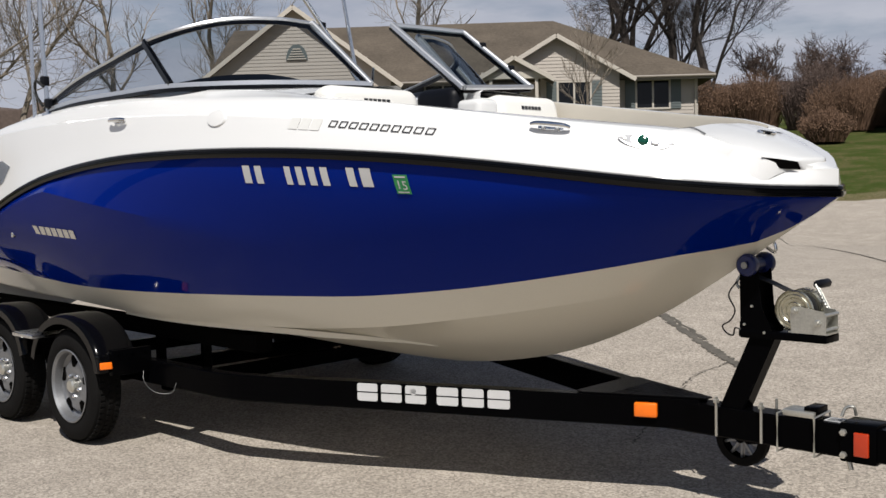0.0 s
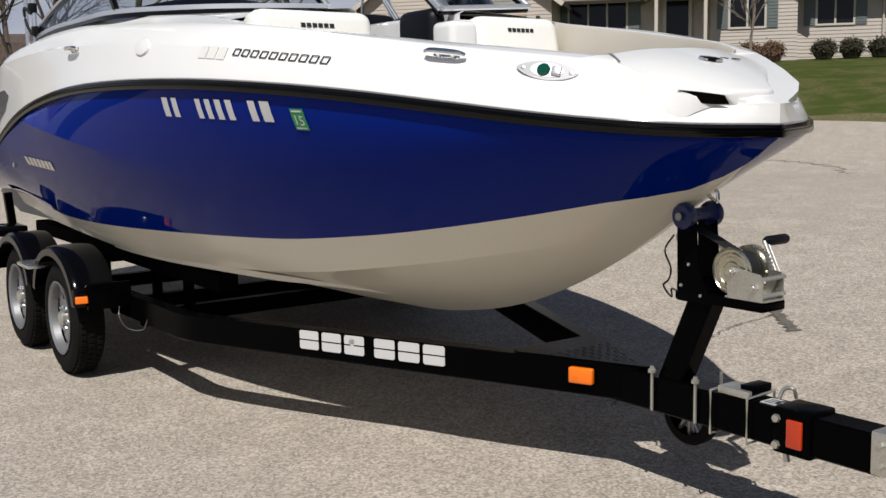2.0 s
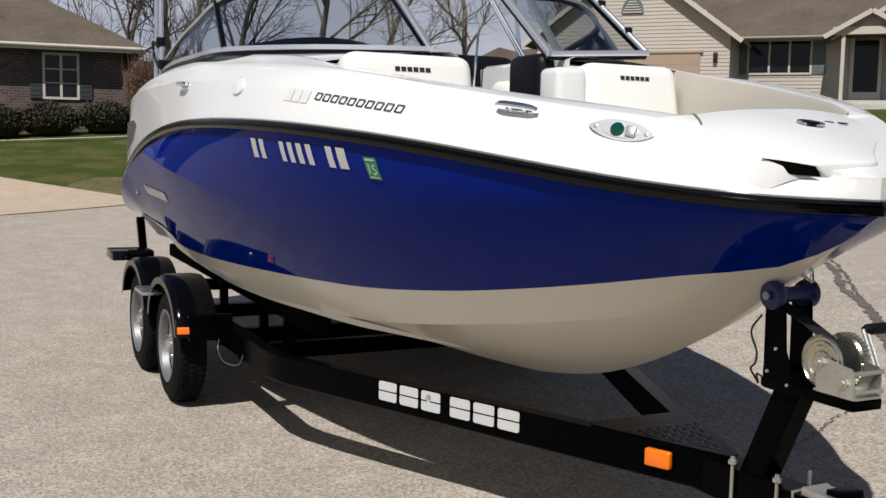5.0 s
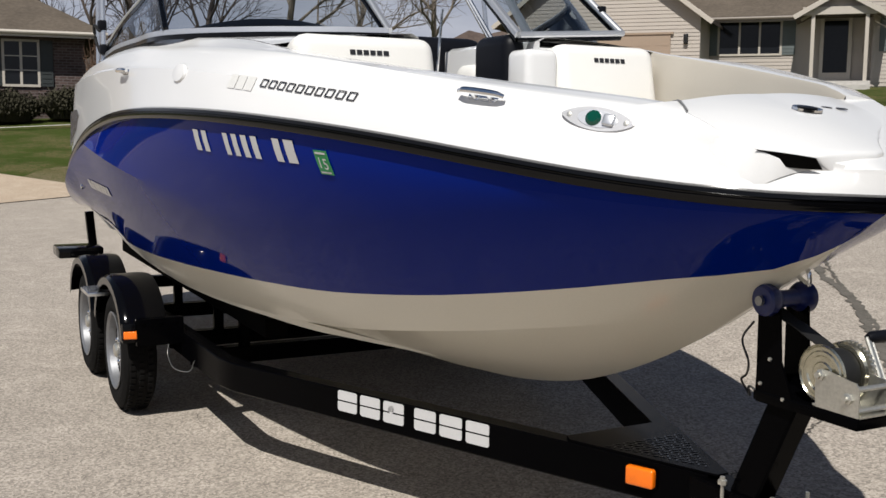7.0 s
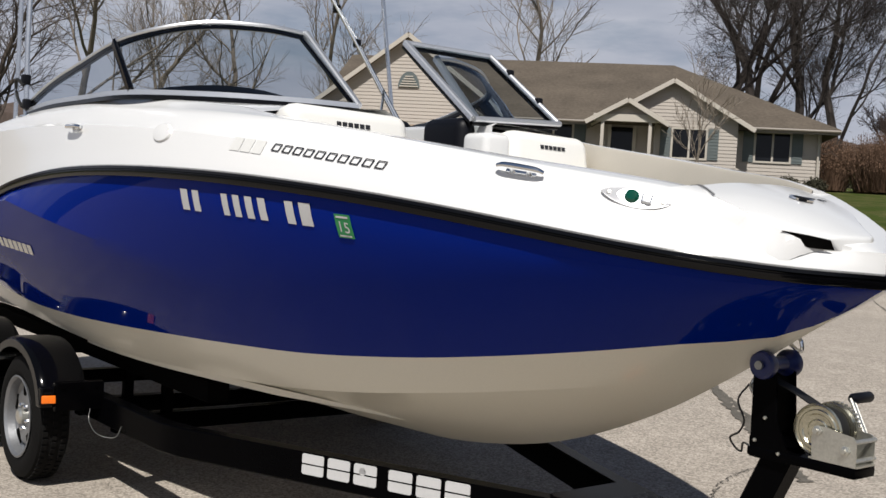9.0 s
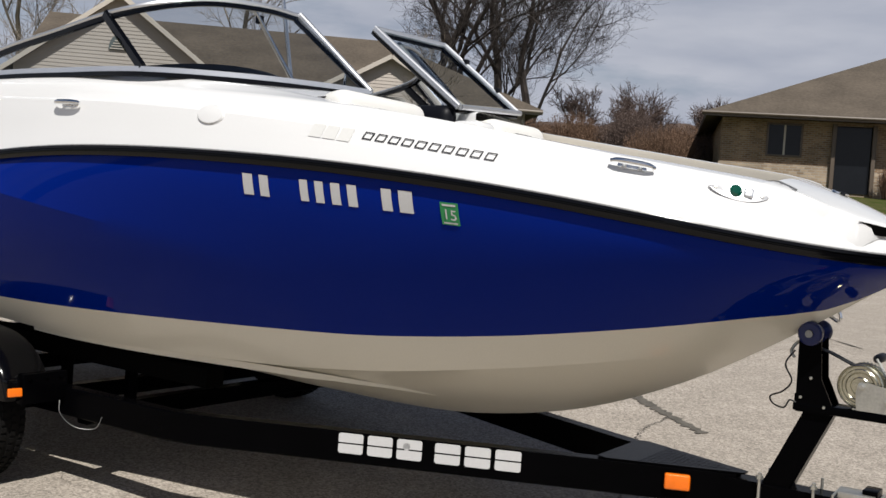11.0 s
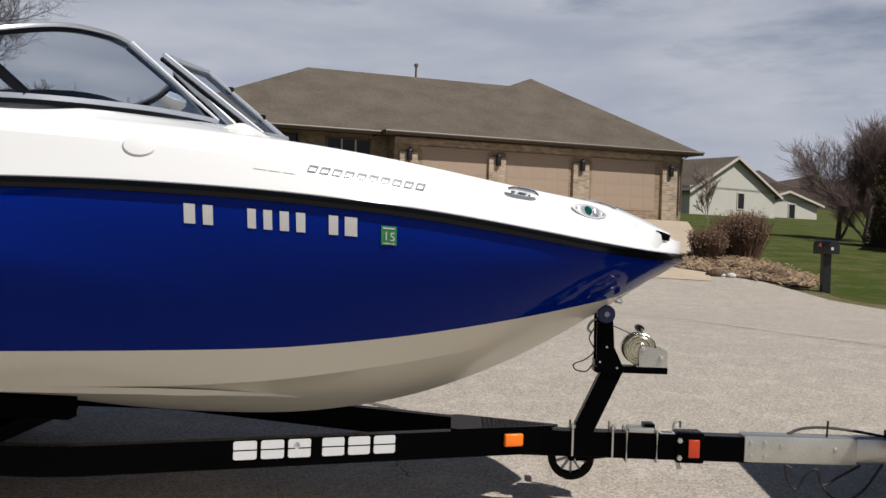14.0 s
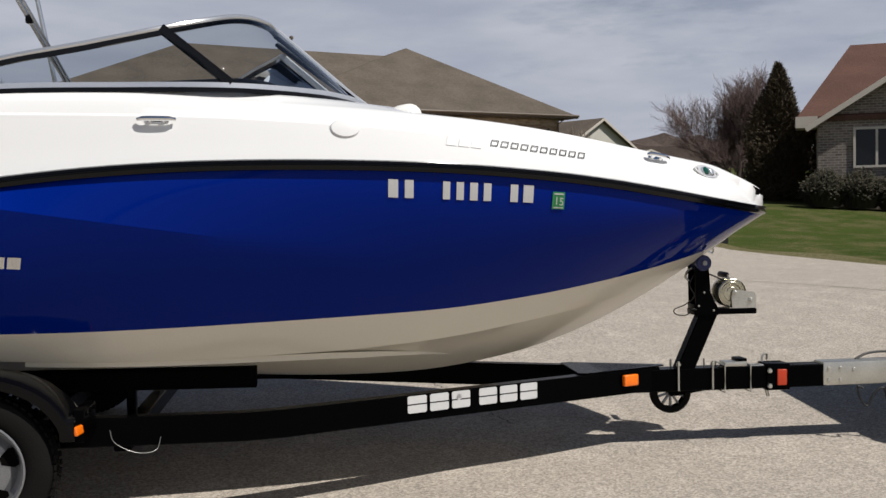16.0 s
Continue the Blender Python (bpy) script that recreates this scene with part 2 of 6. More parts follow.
BRICK_STONE = masonry("cream stone brick", (0.24, 0.175, 0.115), (0.42, 0.33, 0.235), (0.33, 0.295, 0.25), 0.26, 0.1)
BRICK_GREY = masonry("grey brown brick", (0.11, 0.085, 0.07), (0.21, 0.175, 0.15), (0.26, 0.24, 0.21), 0.22, 0.08)
BRICK_DARK = masonry("dark purple brown brick", (0.055, 0.035, 0.031), (0.105, 0.070, 0.062), (0.12, 0.10, 0.095), 0.22, 0.08)
SIDING = mat("beige lap siding", (0.41, 0.368, 0.325), 0.7, 0, 0.06, 1.0, 60, 0.1)
SIDING_PALE = mat("pale cream siding", (0.43, 0.415, 0.37), 0.7, 0, 0.05, 1.0, 60, 0.1)
TRIM = mat("cream trim", (0.46, 0.42, 0.365), 0.55, 0, 0.05, 2, 60)
GUTTER = mat("tan gutter", (0.21, 0.18, 0.15), 0.55, 0, 0.08, 2, 60)
TRIM_DARK = mat("brown trim", (0.10, 0.075, 0.055), 0.5, 0, 0.1, 2, 60)
GARAGE = mat("tan garage door", (0.31, 0.235, 0.175), 0.55, 0, 0.04, 2, 60)
SHUTTER_DARK = mat("near black shutter", (0.022, 0.028, 0.028), 0.6, 0, 0.08, 4, 60)
SHUTTER = mat("grey green shutter", (0.10, 0.12, 0.12), 0.6, 0, 0.08, 4, 60)
SHINGLE = mat("brown grey shingles", (0.098, 0.080, 0.062), 0.9, 0, 0.34, 0.8, 9, 0.5, 0, 0.0, 0.3, 0.03)
SHINGLE_RED = mat("red brown shingles", (0.088, 0.044, 0.032), 0.9, 0, 0.3, 0.8, 14, 0.5, 0, 0.0, 0.3, 0.03)
BARK = mat("bare bark", (0.075, 0.058, 0.048), 0.9, 0, 0.25, 2, 40, 0.6)
BARK_DARK = mat("dark bare bark", (0.036, 0.028, 0.024), 0.9, 0, 0.3, 2, 40, 0.6)
BARK_PALE = mat("pale bare bark", (0.21, 0.175, 0.14), 0.9, 0, 0.25, 2, 40, 0.6)
TWIG_RED = mat("purple brown twigs", (0.15, 0.105, 0.095), 0.9, 0, 0.3, 2, 40)
TWIG_BROWN = mat("brown twigs", (0.088, 0.060, 0.050), 0.9, 0, 0.35, 2, 40)
NEEDLES = mat("dull conifer needles", (0.052, 0.037, 0.018), 0.9, 0, 0.4, 2.0, 30)
DRY_GRASS = mat("dry shrub stems", (0.125, 0.072, 0.044), 0.9, 0, 0.35, 3, 40)
HEDGE = mat("dark hedge leaves", (0.030, 0.027, 0.013), 0.9, 0, 0.4, 3, 40)
WOODS = mat("far bare woods", (0.085, 0.062, 0.052), 1.0, 0, 0.35, 0.15, 2.0)
MAIL_BLACK = mat("black mailbox", (0.005, 0.005, 0.0055), 0.45, 0, 0.2, 6, 80)
STONE = mat("pale stone", (0.45, 0.43, 0.40), 0.9, 0, 0.2, 6, 60, 0.5)
STRAW = ground_mat("dry lawn edge", (
    (0.35, 0.65, ((0.17, 0.14, 0.075), (0.22, 0.185, 0.115))),
    (0.46, 0.60, ((0.1, 0.1, 0.1), (0.085, 0.095, 0.03)))), (1.2, 22.0), 0.95, 1.0, 0.05)
TAR = mat("crack sealing tar", (0.115, 0.105, 0.09), 0.8, 0, 0.35, 9, 60, 0.4, 0, 0, 0.2)

# ---- mesh helpers ----


def link(name, bm, material, parent=None, label="", smooth=30):
    mesh = bpy.data.meshes.new(name)
    bmesh.ops.recalc_face_normals(bm, faces=bm.faces)
    bm.to_mesh(mesh)
    bm.free()
    for m in material if isinstance(material, (list, tuple)) else (material,):
        mesh.materials.append(m)
    if smooth:
        mesh.shade_smooth()
        mesh.set_sharp_from_angle(angle=radians(smooth))
    ob = new(name, mesh)
    if parent:
        ob.parent = parent
    if label:
        ob["label"] = label
    return ob


def part(name, bm, material, parent, label="", smooth=30):
    return link(name, bm, material, parent, label, smooth)


def empty(name, at=(0, 0, 0), rz=0.0):
    ob = new(name)
    ob.matrix_basis = pose(*at, 0, 0, rz)
    return ob


def box(bm, lo, hi, bevel=0.0, m=None):
    """A box from corner lo to corner hi, edges rounded by bevel, moved by m."""
    c = [(a + b) / 2 for a, b in zip(lo, hi)]
    s = [abs(b - a) for a, b in zip(lo, hi)]
    made = bmesh.ops.create_cube(bm, size=1, matrix=(m or Matrix()) @ Matrix.Translation(c) @ Matrix.Diagonal((*s, 1)))["verts"]
    if bevel:
        es = list({e for v in made for e in v.link_edges})
        bmesh.ops.bevel(bm, geom=es, offset=bevel, segments=2, profile=0.6, affect="EDGES")
    return bm


def boxes(*args, **kw):
    return box(bmesh.new(), *args, **kw)


def sweep(bm, path, profile, closed=True, caps=True, up=(0, 0, 1), scales=None):
    """Carries a flat profile of (side, up) pairs along a path."""
    path = [Vector(p) for p in path]
    rings, up = [], Vector(up)
    for i, p in enumerate(path):
        d = (path[min(i + 1, len(path) - 1)] - path[max(i - 1, 0)]).normalized()
        u = up if abs(d.dot(up)) < 0.97 else Vector((1, 0, 0))
        side = d.cross(u).normalized()
        above = side.cross(d)
        k = scales[i] if scales else 1.0
        rings.append([bm.verts.new(p + side * a * k + above * b * k) for a, b in profile])
    n = len(profile)
    for r, s in zip(rings, rings[1:]):
        for j in range(n if closed else n - 1):
            bm.faces.new((r[j], r[(j + 1) % n], s[(j + 1) % n], s[j]))
    if caps and closed:
        bm.faces.new(rings[0][::-1])
        bm.faces.new(rings[-1])
    return bm


def ring(r, n=10):
    return [(r * math.cos(2 * math.pi * k / n), r * math.sin(2 * math.pi * k / n)) for k in range(n)]


def tube(path, r, n=10, bm=None, scales=None):
    return sweep(bm or bmesh.new(), path, ring(r, n), scales=scales)


def bar(a, b, wide, high, bm=None, bevel=0.006):
    """A square tube from a to b."""
    w, h, k = wide / 2, high / 2, bevel
    prof = [(-w + k, -h), (w - k, -h), (w, -h + k), (w, h - k), (w - k, h), (-w + k, h), (-w, h - k), (-w, -h + k)]
    return sweep(bm or bmesh.new(), [a, b], prof)


def grid(rows, bm=None, close=False):
    """A skin over rows of points."""
    bm = bm or bmesh.new()
    vs = [[bm.verts.new(p) for p in r] for r in rows]
    for r, s in zip(vs, vs[1:]):
        m = len(r)
        for j in range(m if close else m - 1):
            quad = (r[j], r[(j + 1) % m], s[(j + 1) % m], s[j])
            if len({v.co.to_tuple(5) for v in quad}) > 2:
                try:
                    bm.faces.new(quad)
                except ValueError:
                    pass
    return bm


def lathe(profile, m, n=24, bm=None):
    """Turns a profile of (radius, height) about the local z of m."""
    bm = bm or bmesh.new()
    rows = [[m @ Vector((r * math.cos(2 * math.pi * k / n), r * math.sin(2 * math.pi * k / n), h)) for k in range(n)] for r, h in profile]
    grid(rows, bm, close=True)
    bmesh.ops.remove_doubles(bm, verts=bm.verts, dist=1e-5)
    return bm


def slab(poly, thick, m=None, bm=None, bevel=0.0):
    """A flat outline of (x, y) pairs in the plane of m, made thick along its z."""
    bm = bm or bmesh.new()
    m = m or Matrix()
    lo = [bm.verts.new(m @ Vector((x, y, 0))) for x, y in poly]
    hi = [bm.verts.new(m @ Vector((x, y, thick))) for x, y in poly]
    n = len(poly)
    fs = [bm.faces.new(lo[::-1]), bm.faces.new(hi)]
    for k in range(n):
        fs.append(bm.faces.new((lo[k], lo[(k + 1) % n], hi[(k + 1) % n], hi[k])))
    if bevel:
        bmesh.ops.bevel(bm, geom=list(fs[1].edges), offset=bevel, segments=2, profile=0.6, affect="EDGES")
    return bm


def fair(points, n=8):
    """A smooth line (Catmull-Rom) through points."""
    p = [Vector(q) for q in points]
    p = [2 * p[0] - p[1], *p, 2 * p[-1] - p[-2]]
    out = []
    for i in range(1, len(p) - 2):
        for k in range(n):
            t = k / n
            a, b, c, d = p[i - 1], p[i], p[i + 1], p[i + 2]
            out.append(0.5 * (2 * b + (c - a) * t + (2 * a - 5 * b + 4 * c - d) * t * t + (3 * b - a - 3 * c + d) * t ** 3))
    return [*out, p[-2]]


def table(xs, vs):
    """A smooth value over x (xs may fall or rise)."""
    line = fair([(x, v, 0) for x, v in zip(xs, vs)], 6)
    q = sorted((v.x, v.y) for v in line)
    qx, qv = [a for a, _ in q], [b for _, b in q]
    return lambda x: float(np.interp(x, qx, qv))


def rounded(w, h, r, n=4):
    """The outline of a rectangle w by h with rounded corners, about its middle."""
    out = []
    for cx, cy, a in ((w / 2 - r, h / 2 - r, 0), (-w / 2 + r, h / 2 - r, 90), (-w / 2 + r, -h / 2 + r, 180), (w / 2 - r, -h / 2 + r, 270)):
        out += [(cx + r * math.cos(radians(a + 90 * k / n)), cy + r * math.sin(radians(a + 90 * k / n))) for k in range(n + 1)]
    return out

# ---- ground ----


def ease(a, b, x):
    t = min(max((x - a) / (b - a), 0.0), 1.0)
    return t * t * (3 - 2 * t)


def land(x, y):
    """The height of the ground: it climbs under the trailer to the road's crown, then gently on towards the houses."""
    r = math.hypot(x + 1.5, y)
    u = y + 0.8
    u = 0.5 * (u + math.sqrt(u * u + 0.04))
    u = 5.7 - 0.5 * (5.7 - u + math.sqrt((5.7 - u) ** 2 + 0.3))
    crown = (0.08 * max(u, 0.0) + 0.035 * ease(-1.4, -3.0, x)) * (1 - ease(8, 20, r))
    far = 0.92 * ease(7, 30, r) * max(0.0, -0.045 * (x - 2) + 0.07 * (y + 3))
    return 0.5 * (crown + far + math.sqrt((crown - far) ** 2 + 0.0009)) - 0.015


def polar(r_of, rings, lift, steps=144, centre=(-1.5, 0.0), a0=0.0, a1=360.0):
    rows = []
    for k in range(rings + 1):
        row = []
        for j in range(steps + (a1 - a0 < 360)):
            a = a0 + (a1 - a0) * j / steps
            r = r_of(a, k / rings)
            x, y = centre[0] + r * math.cos(radians(a)), centre[1] + r * math.sin(radians(a))
            row.append((x, y, land(x, y) + (lift(a, r) if callable(lift) else lift)))
        rows.append(row)
    return grid(rows, close=a1 - a0 >= 360)


ROAD_AZ = (0, 20, 40, 51, 62, 70, 84, 98, 108, 118, 126, 140, 155, 168, 176, 182, 195, 220, 260, 300, 330, 360)
ROAD_R = (55, 40, 17, 15.6, 17.4, 20.8, 21.5, 20.5, 18.8, 19.6, 20, 18.5, 17.2, 16.4, 15.6, 14.4, 13.5, 16, 24, 40, 55, 55)


def road_r(a):
    return float(np.interp(a % 360, ROAD_AZ, ROAD_R))


ground = link("ground", polar(lambda a, k: 900 * k ** 3.2, 70, lambda a, r: -0.03 - 0.2 * (1 - ease(road_r(a) - 3.5, road_r(a) - 1.2, r))), GRASS, None, "", 60)
tagged(ground, "patchy green and straw spring lawn", "lawn", "", "structure")
road = link("road", polar(lambda a, k: road_r(a) * k ** 0.8, 40, 0.0), CONCRETE, None, "", 60)
verge = link("verge", polar(lambda a, k: road_r(a) - 0.02 + (1.1 + 2.4 * ease(166, 176, a) * (1 - ease(196, 206, a))) * k * (0.55 + 0.45 * math.sin(a * 0.31) ** 2), 4, -0.012, 288), STRAW, None, "", 60)
tagged(verge, "strip of dry straw-coloured grass along the road", "verge", "", "structure")
tagged(road, "worn pale exposed-aggregate concrete road", "road", "", "structure")


def strip(name, corners, material, lift, label, category, n=14):
    """A paved or planted four-cornered patch that follows the land."""
    a, b, c, d = [Vector((*p, 0)) for p in corners]
    rows = []
    for i in range(n + 1):
        l, r = a.lerp(d, i / n), b.lerp(c, i / n)
        rows.append([(*l.lerp(r, j / n).xy, land(*l.lerp(r, j / n).xy) + lift) for j in range(n + 1)])
    ob = link(name, grid(rows), material, None, "", 60)
    return tagged(ob, label, category, "", "structure")


def crack(path, width, name="road_crack", jag=0.05, seed=1):
    """A dark irregular line of tar in the concrete."""
    rng = random.Random(seed)
    line = fair([(x, y, 0) for x, y in path], 22)
    rows = []
    for i, p in enumerate(line):
        d = (line[min(i + 1, len(line) - 1)] - line[max(i - 1, 0)]).normalized()
        s = Vector((-d.y, d.x, 0))
        c = p + s * rng.uniform(-jag, jag)
        w = width * rng.uniform(0.35, 1.3) / 2
        rows.append([(*(c + s * k * w).xy, land(*(c + s * k * w).xy) + 0.005) for k in (-1, 0, 1)])
    ob = link(name, grid(rows), TAR, None, "", 0)
    return tagged(ob, "dark tar-filled crack in the concrete", "crack", "", "structure")


crack([(-7.6, 7.4), (-6.2, 6.2), (-4.93, 5.18), (-4.04, 4.49), (-3.44, 3.94), (-2.89, 3.57), (-2.18, 2.95), (-1.65, 2.48), (-1.32, 2.19), (-1.02, 1.93)], 0.075, jag=0.010, seed=2)
crack([(-7.0, 7.1), (-5.2, 5.5), (-4.1, 4.62), (-3.3, 3.92), (-2.5, 3.28), (-1.75, 2.64)], 0.030, jag=0.014, seed=3)
crack([(-1.31, 2.17), (-1.31, 1.99), (-1.32, 1.84), (-1.26, 1.56), (-1.14, 1.29), (-1.0, 0.8), (-0.9, 0.5)], 0.010, jag=0.014, seed=4)
crack([(-8.4, 15.6), (-6.32, 13.12), (-5.0, 11.1), (-3.68, 9.1), (-2.41, 7.41), (-0.9, 5.5)], 0.028, jag=0.008, seed=5)
crack([(0.9, 11.4), (2.05, 8.9), (2.75, 7.0), (3.3, 5.9), (3.86, 4.87), (4.9, 3.2)], 0.022, jag=0.006, seed=6)
crack([(-12.58, 13.29), (-10.58, 12.7), (-8.68, 13.01), (-7.45, 12.28)], 0.05, jag=0.12, seed=8)

# ---- boat ----
boat = tagged(empty("boat"), "blue and white open-bow runabout resting on a black trailer", "boat")
BX = (0.335, 0.305, 0.20, 0.05, -0.15, -0.4, -0.7, -1.0, -1.4, -1.8, -2.2, -2.6, -3.0, -3.4, -3.8, -4.2, -5.0, -5.8)
rail_y = table(BX, (0.0, 0.065, 0.238, 0.392, 0.543, 0.69, 0.83, 0.945, 1.06, 1.13, 1.17, 1.19, 1.195, 1.195, 1.188, 1.165, 1.02, 0.88))
rail_z = table(BX, (1.262, 1.264, 1.269, 1.284, 1.31, 1.347, 1.389, 1.422, 1.452, 1.467, 1.471, 1.462, 1.432, 1.378, 1.285, 1.16, 0.98, 0.92))
edge_y = table(BX, (0.0, 0.0, 0.0, 0.07, 0.25, 0.39, 0.51, 0.61, 0.726, 0.822, 0.89, 0.94, 0.98, 1.0, 0.985, 0.95, 0.83, 0.71))
edge_z = table(BX, (1.262, 1.243, 1.178, 1.102, 1.06, 1.009, 0.957, 0.915, 0.877, 0.863, 0.853, 0.844, 0.841, 0.848, 0.865, 0.88, 0.89, 0.88))
chine_y = table(BX, (0.0, 0.0, 0.0, 0.02, 0.10, 0.24, 0.38, 0.50, 0.606, 0.692, 0.75, 0.81, 0.86, 0.89, 0.89, 0.87, 0.76, 0.66))
chine_z = table(BX, (1.262, 1.243, 1.178, 1.085, 0.98, 0.90, 0.84, 0.79, 0.735, 0.706, 0.696, 0.694, 0.706, 0.732, 0.752, 0.765, 0.77, 0.77))
keel_z = table(BX, (1.262, 1.243, 1.178, 1.075, 0.945, 0.80, 0.665, 0.572, 0.505, 0.489, 0.50, 0.53, 0.55, 0.56, 0.56, 0.56, 0.56, 0.56))
STATIONS = [0.335, 0.333, 0.326, 0.305, 0.28, 0.25, 0.20, 0.14, 0.05, *[-0.05 - 0.1 * k for k in range(58)]]
FORE = [x for x in STATIONS if x > -5.75]


def veer(x):
    """The stem stands a little to starboard of the trailer's middle line."""
    return -0.03 * ease(-0.6, 0.2, x) - 0.015 * ease(0.2, 0.33, x)


def veered(bm):
    """Turns the bow a little to starboard; its port shoulder is the fuller one."""
    for v in bm.verts:
        x, y = v.co.x, v.co.y
        v.co.y = y * (1 + 0.3 * ease(-0.15, 0.2, x) * (y > 0)) + veer(x)
    return bm


def crease(x):
    """How far the hull side swells out aft, at the height of the sculpted line."""
    return 0.052 * ease(-1.45, -3.0, x)


def crease_z(x):
    return min(1.135 + (-1.85 - x) * 0.152, rail_z(x) - 0.05)


def side(x, z):
    """The half breadth of the blue side at station x and height z."""
    zr, zb, yr, yb = rail_z(x), edge_z(x), rail_y(x) - 0.006, edge_y(x)
    k = min(max((zr - z) / max(zr - zb, 1e-6), 0.0), 1.0)
    flare = yr + (yb - yr) * (k ** 1.5)
    zc = crease_z(x)
    kc = min(max((zr - zc) / max(zr - zb, 1e-6), 0.05), 0.9)
    swell = k / kc if k < kc else (1 - k) / (1 - kc)
    return flare + crease(x) * max(0.0, swell)


rows_s, rows_p = [], []
for x in FORE:
    zr, zb = rail_z(x), edge_z(x)
    zc = crease_z(x)
    zc = zr + (zb - zr) * min(max((zr - zc) / max(zr - zb, 1e-6), 0.05), 0.9)
    zs = [zr + (zc - zr) * k / 7 for k in range(7)] + [zc + (zb - zc) * k / 7 for k in range(8)]
    rows_s.append([(x, -side(x, z), z) for z in zs])
    rows_p.append([(x, side(x, z), z) for z in zs])
bm = grid(rows_s)
grid(rows_p, bm)
part("hull_side", veered(bm), GEL_BLUE, boat, "glossy deep blue hull side", 12)

rows = []
for x in FORE:
    half = [(edge_y(x), edge_z(x)), (edge_y(x) * 0.55 + chine_y(x) * 0.45, edge_z(x) * 0.5 + chine_z(x) * 0.5), (chine_y(x), chine_z(x))]
    step = 0.03 * ease(-0.9, -2.0, x)
    half.append((chine_y(x) - step * 1.5, chine_z(x) - step * 0.15))
    for k in (0.75, 0.5, 0.25, 0.0):
        bulge = 0.10 * ease(-1.8, -0.5, x) * math.sin(math.pi * k) * (1 if x < 0.05 else 0)
        half.append(((chine_y(x) - step) * k * (1 + bulge), keel_z(x) + (chine_z(x) - keel_z(x)) * k ** 1.15))
    rows.append([(x, -y, z) for y, z in half] + [(x, y, z) for y, z in half[-2::-1]])
part("hull_bottom", veered(grid(rows)), GEL_CREAM, boat, "cream white hull bottom", 22)
bm = bmesh.new()
for s in (-1, 1):
    line = []
    for j in range(33):
        x = -1.28 - 1.9 * j / 32
        k = float(np.interp(-x, (1.28, 1.5, 1.7, 1.95, 2.4, 3.2), (0.42, 0.66, 0.79, 0.88, 0.92, 0.93)))
        line.append((x, s * chine_y(x) * k, keel_z(x) + (chine_z(x) - keel_z(x)) * k ** 1.15 + 0.004))
    sweep(bm, line, [(-0.034, 0.012), (0.034, 0.012), (0.034, -0.016), (-0.026, -0.016)], scales=[min(1, 0.04 + j / 9) for j in range(33)])
part("strake", bm, GEL_CREAM, boat, "moulded spray strake")
transom = slab([(-0.86, 0.92), (-0.68, 0.70), (0, 0.47), (0.68, 0.70), (0.86, 0.92), (0.80, 1.30), (-0.80, 1.30)], 0.05, Matrix(((0, 0, 1, -5.80), (1, 0, 0, 0), (0, 1, 0, 0), (0, 0, 0, 1))))
part("transom", transom, GEL_WHITE, boat)

# black rub rail
prof = [(0.0, -0.002), (0.011, 0.000), (0.016, 0.007), (0.016, 0.018), (0.011, 0.021), (0.011, 0.024), (0.015, 0.027), (0.013, 0.037), (0.0, 0.042), (-0.012, 0.04), (-0.012, 0.0)]
xs = [x for x in STATIONS if x > -5.75]
line = [(x, -rail_y(x), rail_z(x)) for x in xs[::-1]] + [(x, rail_y(x), rail_z(x)) for x in xs[1:]]
part("rub_rail", veered(sweep(bmesh.new(), line, prof)), RUBBER, boat, "glossy black rub rail with a moulded groove", 40)

# white deck
DX = (0.335, 0.20, 0.05, -0.15, -0.4, -0.7, -1.0, -1.4, -1.8, -2.2, -2.6, -3.4, -4.2, -5.0, -5.8)
knee_z = table(DX, (1.350, 1.358, 1.396, 1.438, 1.482, 1.522, 1.558, 1.605, 1.640, 1.665, 1.680, 1.685, 1.64, 1.46, 1.28))
GX = (0.335, 0.25, 0.15, 0.05, -0.1, -0.3, -0.55, -0.8, -1.05, -1.3, -1.55, -1.8, -2.2, -2.6, -3.4, -4.2, -5.0, -5.8)
crest_y = table(GX, (0.0, 0.125, 0.258, 0.325, 0.42, 0.536, 0.673, 0.785, 0.865, 0.915, 0.95, 0.985, 1.05, 1.11, 1.12, 1.08, 0.93, 0.79))
crest_z = table(GX, (1.352, 1.380, 1.418, 1.458, 1.504, 1.535, 1.572, 1.612, 1.650, 1.682, 1.706, 1.727, 1.748, 1.757, 1.75, 1.69, 1.50, 1.31))
CX = (-0.1, -0.4, -0.8, -1.2, -1.55, -1.8, -2.2, -2.6, -3.4, -4.2, -5.0, -5.8)
coam_y = table(CX, (0.31, 0.46, 0.64, 0.76, 0.83, 0.88, 0.98, 1.05, 1.07, 1.03, 0.88, 0.74))
coam_in = table(CX, (0.013, 0.010, 0.002, 0.0, 0.015, 0.035, 0.042, 0.042, 0.035, 0.01, 0.0, 0.0))
mid_z = table((0.335, 0.30, 0.27, 0.2, 0.1, 0.0, -0.1), (1.352, 1.370, 1.386, 1.424, 1.469, 1.504, 1.533))


def port_rise(x, s):
    """The boat sits a touch higher to port."""
    return 0.045 * ease(0.25, -0.3, x) * (s > 0)


def coam_z(x, s=-1):
    return crest_z(x) + coam_in(x) + port_rise(x, s)


